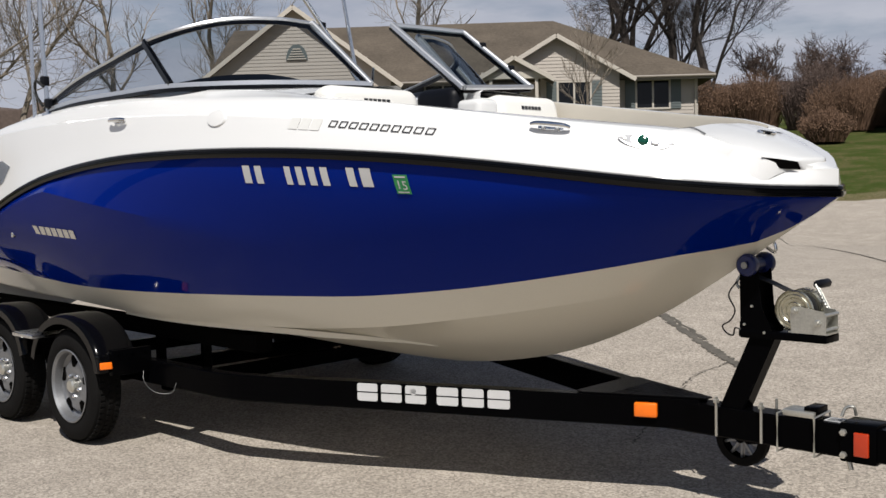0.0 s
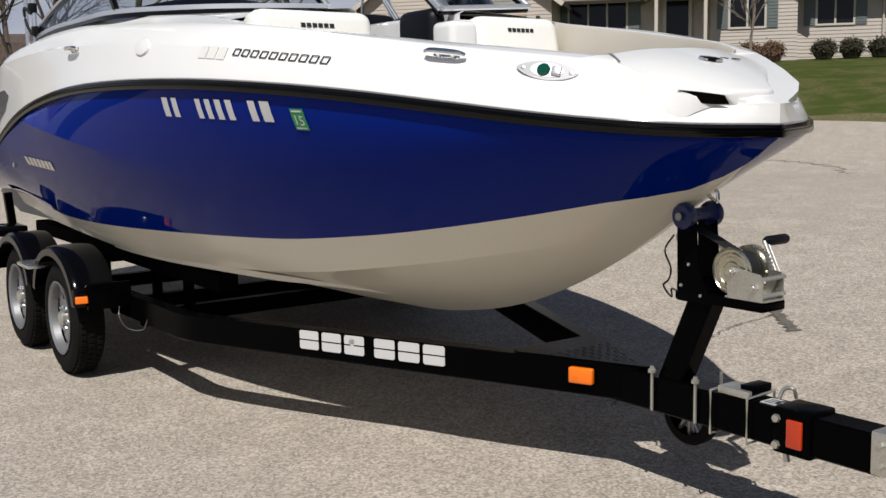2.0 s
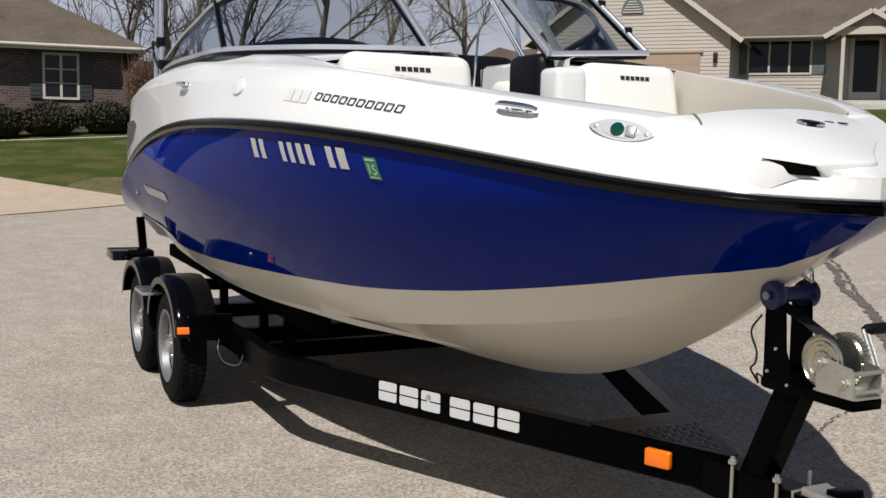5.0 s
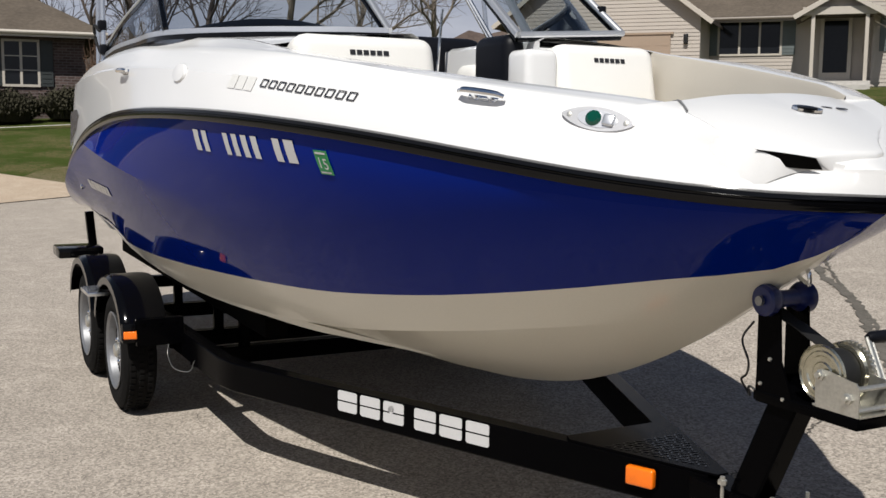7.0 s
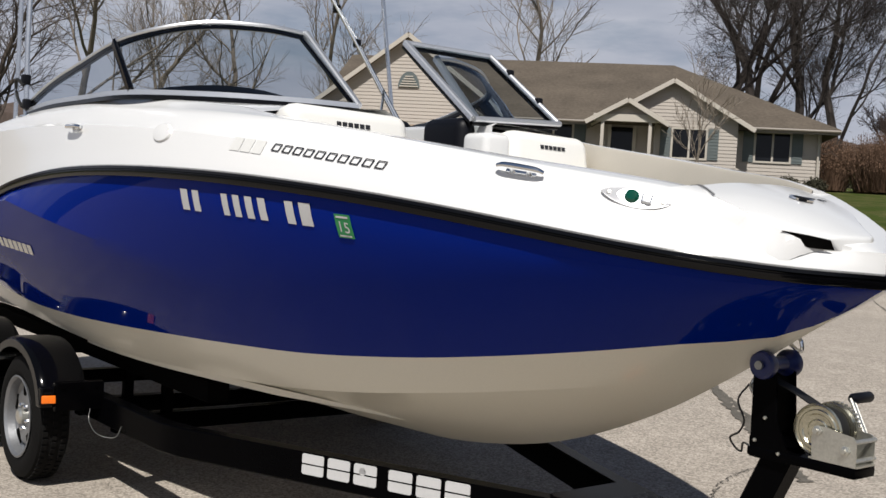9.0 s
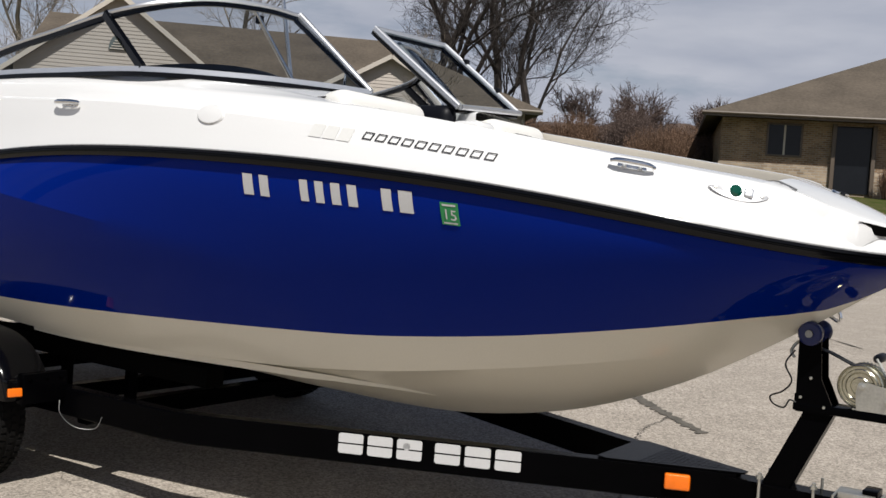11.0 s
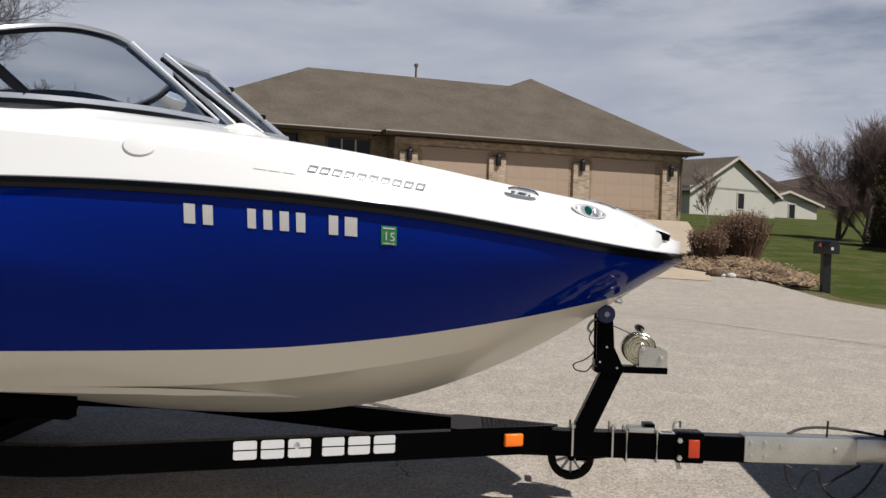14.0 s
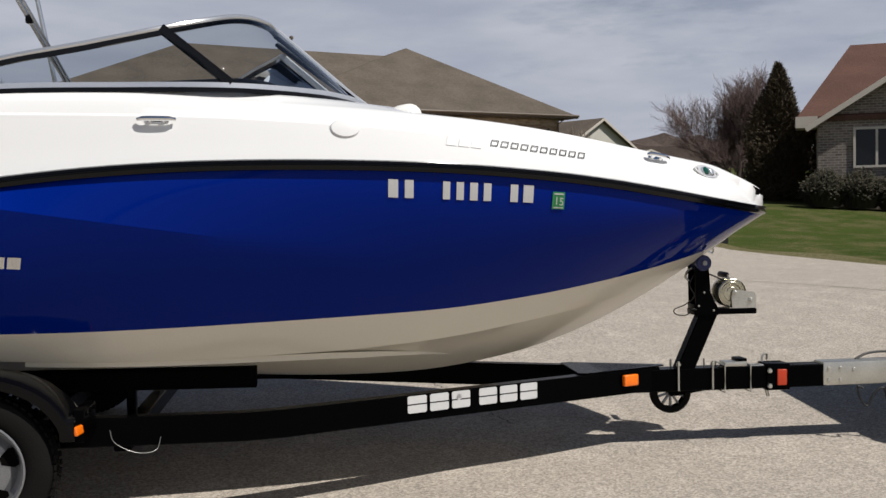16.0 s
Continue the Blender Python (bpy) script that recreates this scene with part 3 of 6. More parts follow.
def deck_half(x, s=-1):
    """The deck's outline at a station, from the rail inwards: pairs of half breadth and height."""
    yr, zr = rail_y(x), rail_z(x) + 0.038
    up = port_rise(x, s)
    zk = knee_z(x) + up * 0.6
    yk = max(yr - 0.035, yr * 0.8)
    out = [(yr, zr), (yr - 0.004 * (yr > 0.05), zr + 0.012), (yr * 0.4 + yk * 0.6 + 0.004 * (yr > 0.05), zr * 0.45 + zk * 0.55), (yk, zk), (yk - 0.012 * (yk > 0.1), zk + 0.010)]
    y0, z0, yc, zc = *out[4], crest_y(x), crest_z(x) + up
    for k in (0.3, 0.6, 0.85, 1.0):
        out.append((y0 + (yc - y0) * k, z0 + (zc - z0) * (1 - (1 - k) ** 1.5)))
    if x > -0.1:
        for k in (0.75, 0.5, 0.25, 0.0):
            out.append((yc * k, zc + (mid_z(x) - zc) * (1 - k ** 1.8)))
    else:
        yg, zg = coam_y(x), coam_z(x, s)
        for k in (0.3, 0.6, 0.9, 1.0):
            out.append((yc + (yg - yc) * k, zc + (zg - zc) * k - 0.004 * (k == 1.0)))
    return out


fore = [x for x in STATIONS if x > -0.1] + [-0.0999]
aft = [-0.1001] + [x for x in STATIONS if -5.75 < x < -0.12]
bm = grid([[(x, -y, z) for y, z in deck_half(x)] + [(x, y, z) for y, z in deck_half(x, 1)[-1::-1]] for x in fore])
for s in (-1, 1):
    grid([[(x, s * y, z) for y, z in deck_half(x, s)] for x in aft], bm)
    low, top = deck_half(-0.0999, s)[8:], deck_half(-0.1001, s)[8:]
    grid([[(-0.1, s * y, z), (-0.1, s * y, float(np.interp(y, [q[0] for q in low][::-1], [q[1] for q in low][::-1])) - 0.002)] for y, z in top], bm)
bmesh.ops.remove_doubles(bm, verts=bm.verts, dist=0.0004)
part("deck", veered(bm), GEL_WHITE, boat, "white moulded deck", 30)


def deck_point(x, k, s=-1, lift=0.0):
    """A place on the deck between knee (k=0), crest (k=1) and inner edge or middle (k=2), with its outward normal."""
    def at(x, k):
        h = deck_half(x, s)[4:]
        ks = (0, 0.3, 0.6, 0.85, 1.0, 1.25, 1.5, 1.75, 2.0)
        return Vector((x, s * float(np.interp(k, ks, [p[0] for p in h])), float(np.interp(k, ks, [p[1] for p in h]))))
    p = at(x, k)
    dx, dk = at(x - 0.03, k) - at(x + 0.03, k), at(x, k + 0.08) - at(x, k - 0.08)
    n = dx.cross(dk).normalized()
    n = n if n.z > 0 else -n
    p.y += veer(x)
    return p + n * lift, dx.normalized(), n


def side_point(x, h, s=-1):
    """A place on the upright white side: h from 0 at the rail to 1 at the knee."""
    def at(x, h):
        q = deck_half(x, s)
        return Vector((x, s * float(np.interp(h, (0, 0.1, 0.6, 1), [p[0] for p in q[:4]])), float(np.interp(h, (0, 0.1, 0.6, 1), [p[1] for p in q[:4]]))))
    p = at(x, h)
    dx, dh = at(x + 0.03, h) - at(x - 0.03, h), at(x, min(h + 0.1, 1)) - at(x, h - 0.1)
    n = dx.cross(dh).normalized()
    n = n if n.y * s > 0 else -n
    return p, dx.normalized(), n


def stand(p, along, n):
    """A pose at p whose z is n and whose x runs along."""
    z = n.normalized()
    y = z.cross(along).normalized()
    x = y.cross(z)
    return Matrix.Translation(p) @ Matrix((x, y, z)).transposed().to_4x4()


# inner liner of the bow cockpit and main cockpit
bm = bmesh.new()
for s in (-1, 1):
    grid([[(x, s * coam_y(x), coam_z(x, s) - 0.004), (x, s * (coam_y(x) - 0.012), coam_z(x, s) - 0.02), (x, s * (coam_y(x) - 0.03), coam_z(x, s) - 0.12), (x, s * (coam_y(x) - 0.05), 1.15)] for x in aft], bm)
def deck_z(x, y):
    """The deck's height forward of the bow cockpit."""
    h = deck_half(max(x, -0.0999), -1 if y < 0 else 1)[4:]
    return float(np.interp(abs(y), [q[0] for q in h][::-1], [q[1] for q in h][::-1]))


grid([[(-0.0999, coam_y(-0.1) * k, 1.15 + (deck_z(-0.0999, coam_y(-0.1) * k) - 0.0005 - 1.15) * h) for h in (0, 0.5, 1)] for k in (-1, -0.75, -0.5, -0.25, 0, 0.25, 0.5, 0.75, 1)], bm)
part("cockpit_liner", veered(bm), LINER, boat, "tan moulded cockpit liner")
floor = grid([[(x, y * (coam_y(x) - 0.04), 1.15) for y in (-1, -0.5, 0, 0.5, 1)] for x in aft])
part("cockpit_floor", floor, CARPET, boat, "grey carpeted cockpit floor")

# consoles that carry the windshield
for s in (-1, 1):
    bm, rows = bmesh.new(), []
    for j in range(13):
        x = -1.62 - 0.075 * j
        yo = coam_y(x) - 0.002
        inner = 0.27
        zc = coam_z(x, s) - 0.003
        zt = 1.797 + 0.012 * (s > 0)
        rows.append([(x, s * yo, zc)] + [(x, s * (yo + (inner - yo) * k), zc + (zt - zc) * k + 0.010 * math.sin(math.pi * k)) for k in (0.2, 0.4, 0.6, 0.8, 0.95)] + [(x, s * inner, zt - 0.015), (x, s * inner, 1.15)])
    grid(rows, bm)
    x = -1.62
    grid([[(x, s * y, z) for y in (0.27, 0.5, coam_y(x) - 0.02)] for z in (1.15, 1.5, coam_z(x, s) - 0.01)], bm)
    part("console", bm, GEL_WHITE, boat)

# bow seats
def cushion(lo, hi, r, m=None):
    bm = boxes(lo, hi, 0.0, m)
    bmesh.ops.bevel(bm, geom=bm.edges[:], offset=r, segments=4, profile=0.5, affect="EDGES")
    return bm


for s in (-1, 1):
    lean = Matrix.Translation((-1.53, s * (0.515 if s < 0 else 0.54), 1.475 + 0.012 * (s > 0))) @ pose(0, 0, 0, 0, -12, 0)
    seat = part("bow_backrest", cushion((-0.09, -0.275 if s < 0 else -0.245, -0.14), (0.06, 0.275 if s < 0 else 0.245, 0.30), 0.055, lean), VINYL, boat, "cream white vinyl backrest")
    for k in range(6):
        w = 0.020
        part("logo_bar", boxes((0.0605, -0.075 + k * 0.026 - (s > 0) * 0.0, 0.218), (0.063, -0.075 + k * 0.026 + w, 0.235), 0, lean), DECAL_DARK, seat, "black logo block")
    bm = cushion((-1.45, s * 0.20, 1.28), (-0.35, s * 0.62, 1.40), 0.05)
    for v in bm.verts:
        t = ease(-1.3, -0.35, v.co.x)
        v.co.y = s * (abs(v.co.y) * (1 - t) + t * (abs(v.co.y) * 0.55))
    part("bow_cushion", bm, VINYL, boat, "cream white vinyl bow cushion")
part("seat_side_panel", cushion((-1.68, 0.150, 1.30), (-1.52, 0.30, 1.755), 0.03), GEL_WHITE, boat)
for x, y, w, z0, z1, m, lab in ((-2.55, 0.30, 0.40, 1.2, 1.87, DARK_VINYL, "black helm seat back"), (-2.2, 0.42, 0.36, 1.2, 1.74, VINYL, "white vinyl cockpit seat"), (-3.0, -0.5, 0.5, 1.2, 1.86, DARK_VINYL, "dark helm seat back"), (-3.6, 0.6, 0.5, 1.2, 1.80, DARK_VINYL, "dark cockpit seat back")):
    part("cockpit_seat", cushion((x - 0.12, y - w / 2, z0), (x + 0.12, y + w / 2, z1), 0.07), m, boat, lab)
part("console_side", cushion((-1.99, 0.165, 1.18), (-1.70, 0.268, 1.828), 0.05), DARK_VINYL, boat, "black padded console side")
# dark dash hood below the glass
for s, x0 in ((-1, 0.0), (1, 0.06)):
    rows = []
    for j in range(11):
        t = j / 10
        y = s * (0.36 + 0.62 * t)
        xf = -1.93 - 0.42 * t ** 2 - x0
        h = math.sin(math.pi * min(max(t * 0.92 + 0.04, 0), 1)) ** 0.6
        rows.append([(xf, y, 1.795), (xf - 0.05, y, 1.80 + 0.025 * h), (xf - 0.18, y, 1.80 + 0.080 * h), (xf - 0.34, y, 1.80 + 0.072 * h), (xf - 0.40, y, 1.74), (xf - 0.40, y, 1.5)])
    part("dash", grid(rows), DARK_VINYL, boat, "dark navy dash top")

# windshield
for s in (-1, 1):
    base = fair([(-1.77, s * 0.325, 1.812), (-1.83, s * 0.54, 1.810), (-1.99, s * 0.83, 1.807), (-2.31, s * 1.055, 1.806), (-2.75, s * 1.075, 1.806), (-3.15, s * 1.085, 1.80), (-3.46, s * 1.09, 1.775)], 8)
    top = fair([(-2.15, s * 0.36, 2.138), (-2.19, s * 0.55, 2.146), (-2.30, s * 0.79, 2.128), (-2.50, s * 1.00, 2.058), (-2.86, s * 1.05, 1.975), (-3.20, s * 1.065, 1.905), (-3.50, s * 1.088, 1.80)], 8)
    shield = part("windshield_frame", tube(top, 0.011, 8), SCREEN_FRAME, boat, "silver windshield top frame")
    low = [p + Vector((0, 0, 0.006)) for p in base]
    part("base_frame", sweep(bmesh.new(), low, [(-0.010, -0.012), (0.011, -0.012), (0.009, 0.008), (-0.008, 0.008)]), SCREEN_FRAME, shield)
    part("gasket", sweep(bmesh.new(), [p - Vector((0, 0, 0.016)) for p in base], [(-0.014, -0.008), (0.016, -0.008), (0.014, 0.009), (-0.012, 0.009)]), RUBBER, shield, "black rubber gasket")
    part("seal", sweep(bmesh.new(), [p - Vector((0, 0, 0.017)) for p in top], [(-0.009, -0.010), (0.009, -0.010), (0.009, 0.009), (-0.009, 0.009)]), RUBBER, shield, "black glazing seal")
    part("post", bar(base[0], top[0], 0.028, 0.034), SCREEN_FRAME, shield)
    part("post_seal", bar(base[0] + Vector((-0.016, s * 0.018, 0.01)), top[0] + Vector((-0.008, s * 0.018, -0.02)), 0.014, 0.02), RUBBER, shield, "black seal")
    part("mullion", bar(base[24] + Vector((0, 0, 0.01)), top[26], 0.022, 0.040), RUBBER, shield, "black mullion bar")
    pane = part("pane", grid([base, [a.lerp(b, 0.5) + Vector((0.01, s * 0.008, 0)) for a, b in zip(base, top)], top]), TINTED, shield, "tinted windshield glass")
    pane.visible_shadow = True
# the middle panel, folded open against the port glass
hinge0, hinge1 = Vector((-1.668, 0.200, 1.818)), Vector((-2.155, 0.180, 2.184))
gate = part("windshield_gate", bar(hinge0, hinge1, 0.030, 0.030), SCREEN_FRAME, boat, "open middle windshield panel")
far0, far1 = Vector((-1.640, 0.690, 1.846)), Vector((-2.040, 0.605, 2.172))
for a, b, w in ((hinge0, far0, 0.044), (hinge1, far1, 0.026), (far0, far1, 0.026)):
    part("gate_frame", bar(a, b, w, 0.024), SCREEN_FRAME, gate)
up = Vector((0.012, 0, 0.018))
for a, b in ((hinge0, far0), (hinge1, far1), (far0, far1), (hinge0, hinge1)):
    part("gate_seal", bar(a - up, b - up, 0.020, 0.020), RUBBER, gate, "black seal")
part("gate_pane", grid([[hinge0, far0], [hinge1, far1]]), TINTED_THIN, gate, "tinted glass")
for k in (0.3, 0.72):
    p = far0.lerp(far1, k)
    part("latch", cushion((-0.018, -0.012, -0.006), (0.018, 0.02, 0.024), 0.006, Matrix.Translation(p)), DARK_VINYL, gate, "black latch")
part("support_rod", tube([(-2.35, 0.18, 1.62), (-2.33, 0.20, 1.98)], 0.007, 6), CHROME, boat, "thin steel rod")

# cleats, caps, lights
def cleat(p, along, n, parent):
    m = stand(p, along, n) @ Matrix.Diagonal((0.80, 0.80, 0.80, 1))
    base = part("cleat", tube(fair([m @ Vector(q) for q in ((-0.088, 0, 0.022), (-0.06, 0, 0.034), (0, 0, 0.036), (0.06, 0, 0.034), (0.088, 0, 0.022))], 6), 0.010, 10, None, [0.45 + 0.55 * math.sin(math.pi * min(max(k / 24, 0.08), 0.92)) ** 0.5 for k in range(25)]), CHROME, parent, "polished steel pull-up cleat")
    part("cleat_base", slab(rounded(0.118, 0.030, 0.014), 0.004, m, None, 0.002), CHROME, base)
    for q in (-0.032, 0.032):
        part("cleat_leg", lathe([(0.014, 0.0), (0.010, 0.012), (0.011, 0.034)], m @ Matrix.Translation((q, 0, 0)), 12), CHROME, base)


for s in (-1, 1):
    cleat(*deck_point(-0.449, 0.34, s), boat)
    cleat(*side_point(-2.585, 0.92, s), boat)
    p, along, n = side_point(-1.869, 0.92, s)
    m = stand(p - n * 0.002, along, n) @ Matrix.Diagonal((1.0, 0.62, 1.6, 1))
    cap = part("vent_cap", lathe([(0.060, 0.0), (0.060, 0.002), (0.054, 0.006), (0.02, 0.008), (0.0, 0.008)], m, 28), GEL_WHITE, boat, "round white deck cap")
    p, along, n = deck_point(-0.150, 0.24, s)
    m = stand(p - n * 0.002, along, n)
    almond = [(0.097 * math.cos(a), 0.031 * math.copysign(abs(math.sin(a)) ** 1.6, math.sin(a))) for a in [2 * math.pi * k / 40 for k in range(40)]]
    lamp = part("navigation_light", slab(almond, 0.007, m, None, 0.003), BEZEL, boat, "chrome navigation light bezel")
    part("lamp_cavity", slab([(0.052 * math.cos(a), 0.023 * math.sin(a)) for a in [2 * math.pi * k / 24 for k in range(24)]], 0.002, m @ Matrix.Translation((0.0, 0, 0.0065))), SCREEN_FRAME, lamp)
    part("lens", lathe([(0.021, 0.0), (0.020, 0.004), (0.013, 0.009), (0.0, 0.010)], m @ Matrix.Translation((0.010, 0, 0.007)), 20), GREEN_LENS if s < 0 else RED_LENS, lamp, "green lens" if s < 0 else "red lens")
    part("lamp_shroud", cushion((-0.046, -0.015, 0.007), (-0.016, 0.015, 0.017), 0.005, m), SCREEN_FRAME, lamp, "silver lamp shroud")
    for q in (-0.085, 0.085):
        part("screw", lathe([(0.007, 0), (0.006, 0.003), (0, 0.004)], m @ Matrix.Translation((q * 0.88, 0, 0.0065)), 10), ZINC, lamp)

# foredeck hatch, its seam, latch and the painted shade of its air slot
corners = [(0.272, 0.0), (0.269, 0.07), (0.258, 0.147), (0.216, 0.210), (0.170, 0.266), (0.08, 0.300), (-0.013, 0.312), (-0.06, 0.298), (-0.094, 0.265), (-0.096, 0.14), (-0.096, 0.0)]
half_rim = []
for (xa, ya), (xb, yb) in zip(corners, corners[1:]):
    half_rim += [Vector((xa + (xb - xa) * k / 4, ya + (yb - ya) * k / 4, 0)) for k in range(4)]
half_rim.append(Vector((*corners[-1], 0)))
rim = half_rim + [Vector((p.x, -p.y, 0)) for p in half_rim[-2:0:-1]]
heart = Vector((0.10, 0.0, 0))


def port_squeeze(x, y):
    """The hatch is the narrower to port."""
    return y * (1 if y < 0 else 0.42 + 0.53 * ease(0.24, 0.02, x))


def deck_under(x, y):
    """The finished deck's height below a place on the hatch."""
    return deck_z(x, y / (1 + 0.3 * ease(-0.15, 0.2, x) * (y > 0)))


def hatch_z(x, y):
    """The hatch top: a smooth crowned slope that dies into the deck aft and stands proud of it in front."""
    crown = 1.513 - 0.33 * x - 0.34 * x * x - (0.34 + 0.75 * max(x, 0.0)) * y * y + port_rise(x, 1) * max(y, 0.0) * 2.4
    low = deck_under(x, y) + 0.001
    return 0.5 * (crown + low + math.sqrt((crown - low) ** 2 + 0.00002))


rows = []
for k, drop in ((0.0, 0), (0.25, 0), (0.5, 0), (0.7, 0), (0.85, 0), (0.94, 0.0), (0.975, 0.001), (0.992, 0.0035), (1.0, 0.008)):
    flat = [heart.lerp(p, k) for p in rim]
    rows.append([(q.x, port_squeeze(q.x, q.y), hatch_z(q.x, port_squeeze(q.x, q.y)) - drop * ease(0.10, 0.18, p.x)) for p, q in zip(rim, flat)])
skirt = []
for p in rim:
    y = port_squeeze(p.x, p.y)
    z = min(deck_under(p.x, y), hatch_z(p.x, y) - 0.01) - 0.008
    if y < 0:
        yr, fair_out, tuck = rail_y(p.x), ease(0.05, 0.11, p.x) * (1 - ease(0.165, 0.235, p.x)), ease(0.19, 0.24, p.x)
        y = -(abs(y) + (max(yr - 0.012, abs(y)) - abs(y)) * fair_out)
        y += (min(abs(y), max(yr - 0.040, 0.0)) + y) * -tuck
        z += (rail_z(p.x) + 0.045 - z) * fair_out
    skirt.append((p.x, y, z))
rows.append(skirt)
bm = grid(rows, close=True)
bmesh.ops.remove_doubles(bm, verts=bm.verts, dist=0.0004)
for v in bm.verts:
    v.co.y += veer(v.co.x)
hatch = part("bow_hatch", bm, GEL_WHITE, boat, "white bow locker hatch with an overhanging lip", 38)
m = stand(Vector((0.045, -0.004, hatch_z(0.045, 0.02) + 0.001)), Vector((0.25, 1, 0)), Vector((0.30, 0, 1))) @ Matrix.Diagonal((1, 0.62, 1, 1))
part("hatch_latch", lathe([(0.043, 0.0), (0.042, 0.006), (0.034, 0.004), (0.0, 0.005)], m, 24), CHROME, hatch, "oval steel latch")
part("latch_slot", slab(rounded(0.056, 0.030, 0.012), 0.003, m @ Matrix.Translation((0, 0, 0.005))), DARK_VINYL, hatch)
m = stand(Vector((0.02, 0.120, hatch_z(0.02, 0.148) + 0.001)), Vector((0.2, 1, 0)), Vector((0.3, 0, 1)))
for q in (-0.026, 0.022):
    part("hatch_mark", slab(rounded(0.032, 0.013, 0.004), 0.0015, m @ Matrix.Translation((q, 0, 0))), DECAL_DARK, hatch, "small dark mark")
seam = []
for k in range(7):
    x, y = -0.139 + 0.126 * k / 6, -0.259 - 0.055 * k / 6
    seam.append((x, y + veer(x), deck_z(x, y) + 0.0005 + 0.007 * ease(-0.12, -0.07, x)))
part("seam_strip", sweep(bmesh.new(), seam, [(-0.002, -0.004), (0.002, -0.004), (0.002, 0.0005), (-0.002, 0.0005)]), SEAM_GREY, boat, "thin dark seam")
# Black patch paints the shade of an opening; the skin behind is closed.
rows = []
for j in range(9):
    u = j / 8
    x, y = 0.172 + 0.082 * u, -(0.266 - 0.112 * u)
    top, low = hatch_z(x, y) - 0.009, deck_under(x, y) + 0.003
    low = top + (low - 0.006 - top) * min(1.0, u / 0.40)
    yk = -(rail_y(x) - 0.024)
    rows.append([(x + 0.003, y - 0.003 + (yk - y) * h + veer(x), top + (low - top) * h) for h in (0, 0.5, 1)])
part("scoop", grid(rows), SLOT_BLACK, boat, "flat black patch painted for shade under the hatch lip")

# decals on the side
def side_patch(x0, x1, z0, z1, slant=0.0, s=-1, lift=0.003, nx=3, nz=2, slope=0.047):
    """A thin patch that lies on the blue side."""
    rows = []
    for j in range(nz + 1):
        row = []
        for i in range(nx + 1):
            z = z0 + (z1 - z0) * j / nz
            x = x0 + (x1 - x0) * i / nx + slant * (j / nz)
            zz = z - slope * (x + 1.709)
            y = side(x, zz)
            row.append((x, s * (y + lift), zz + 0.0006))
        rows.append(row)
    return grid(rows)


marks = part("registration_mark", side_patch(-1.700, -1.660, 1.360, 1.432), DECAL_WHITE, boat, "white vinyl registration blocks")
for a, b in ((-1.642, -1.588), (-1.484, -1.436), (-1.427, -1.378), (-1.369, -1.318), (-1.310, -1.259), (-1.192, -1.140), (-1.134, -1.070)):
    part("registration_block", side_patch(a + 0.009, b - 0.009, 1.360, 1.432), DECAL_WHITE, marks)
sticker = part("sticker", side_patch(-0.990, -0.932, 1.337, 1.410), DECAL_GREEN, boat, "square green dated sticker")
curve = bpy.data.curves.new("sticker_text", "FONT")
curve.body, curve.size, curve.align_x, curve.align_y = "15", 0.05, "CENTER", "CENTER"
words = new("sticker_text", curve)
dep = bpy.context.evaluated_depsgraph_get()
flat = bpy.data.meshes.new_from_object(words.evaluated_get(dep))
bpy.data.objects.remove(words)
xm, zm = -0.961, 1.371 - 0.047 * (-0.961 + 1.709)
q0 = Vector((xm, -side(xm, zm), zm))
tx = (Vector((xm + 0.04, -side(xm + 0.04, zm - 0.006), zm - 0.006)) - q0).normalized()
tz = (Vector((xm, -side(xm, zm + 0.03), zm + 0.03)) - q0).normalized()
tn = tx.cross(tz).normalized()
flat.transform(Matrix.Translation(q0 + tn * 0.0055) @ Matrix((tx, tz, tn)).transposed().to_4x4())
flat.materials.clear()
flat.materials.append(DECAL_WHITE)
digits = new("sticker_digits", flat)
digits.parent = sticker
for z0, z1 in ((1.398, 1.404), (1.341, 1.346)):
    part("sticker_line", side_patch(-0.983, -0.939, z0, z1, 0.0, -1, 0.0045), DECAL_WHITE, sticker)
emblem = part("emblem", side_patch(-3.50, -3.455, 1.02, 1.065, 0.0, -1, 0.004, 3, 2, 0.06), ALU, boat, "silver maker emblem blocks")
for k in range(6):
    part("emblem_block", side_patch(-3.445 + k * 0.058, -3.397 + k * 0.058, 1.02, 1.065, 0.01, -1, 0.004, 3, 2, 0.06), ALU, emblem)
for x, w in ((-1.268, 0.0),):
    name_plate = None
    for k in range(10):
        xa = x + k * 0.0445
        p, along, n = side_point(xa + 0.02, 0.93)
        m = stand(p + n * 0.003, along, n)
        bm = bmesh.new()
        for lo, hi, a, b in ((0.009, 0.0125, -0.018, 0.016), (-0.0145, -0.011, -0.018, 0.016), (-0.011, 0.009, -0.018, -0.0135), (-0.011, 0.009, 0.0115, 0.016)):
            slab([(a + 0.35 * lo, lo), (b + 0.35 * lo, lo), (b + 0.35 * hi, hi), (a + 0.35 * hi, hi)], 0.001, m, bm)
        if name_plate is None:
            name_plate = part("model_marking", bm, DECAL_DARK, boat, "dark slanted marking blocks")
        else:
            part("marking_block", bm, DECAL_DARK, name_plate)
    for k in range(3):
        p, along, n = side_point(x - 0.165 + k * 0.052, 0.86)
        m = stand(p + n * 0.0015, along, n)
        part("number_block", slab([(-0.026, -0.024), (0.020, -0.024), (0.030, 0.024), (-0.016, 0.024)], 0.001, m), DECAL_PALE, name_plate, "pale silver block")
p, along, n = side_point(-3.86, 0.5)
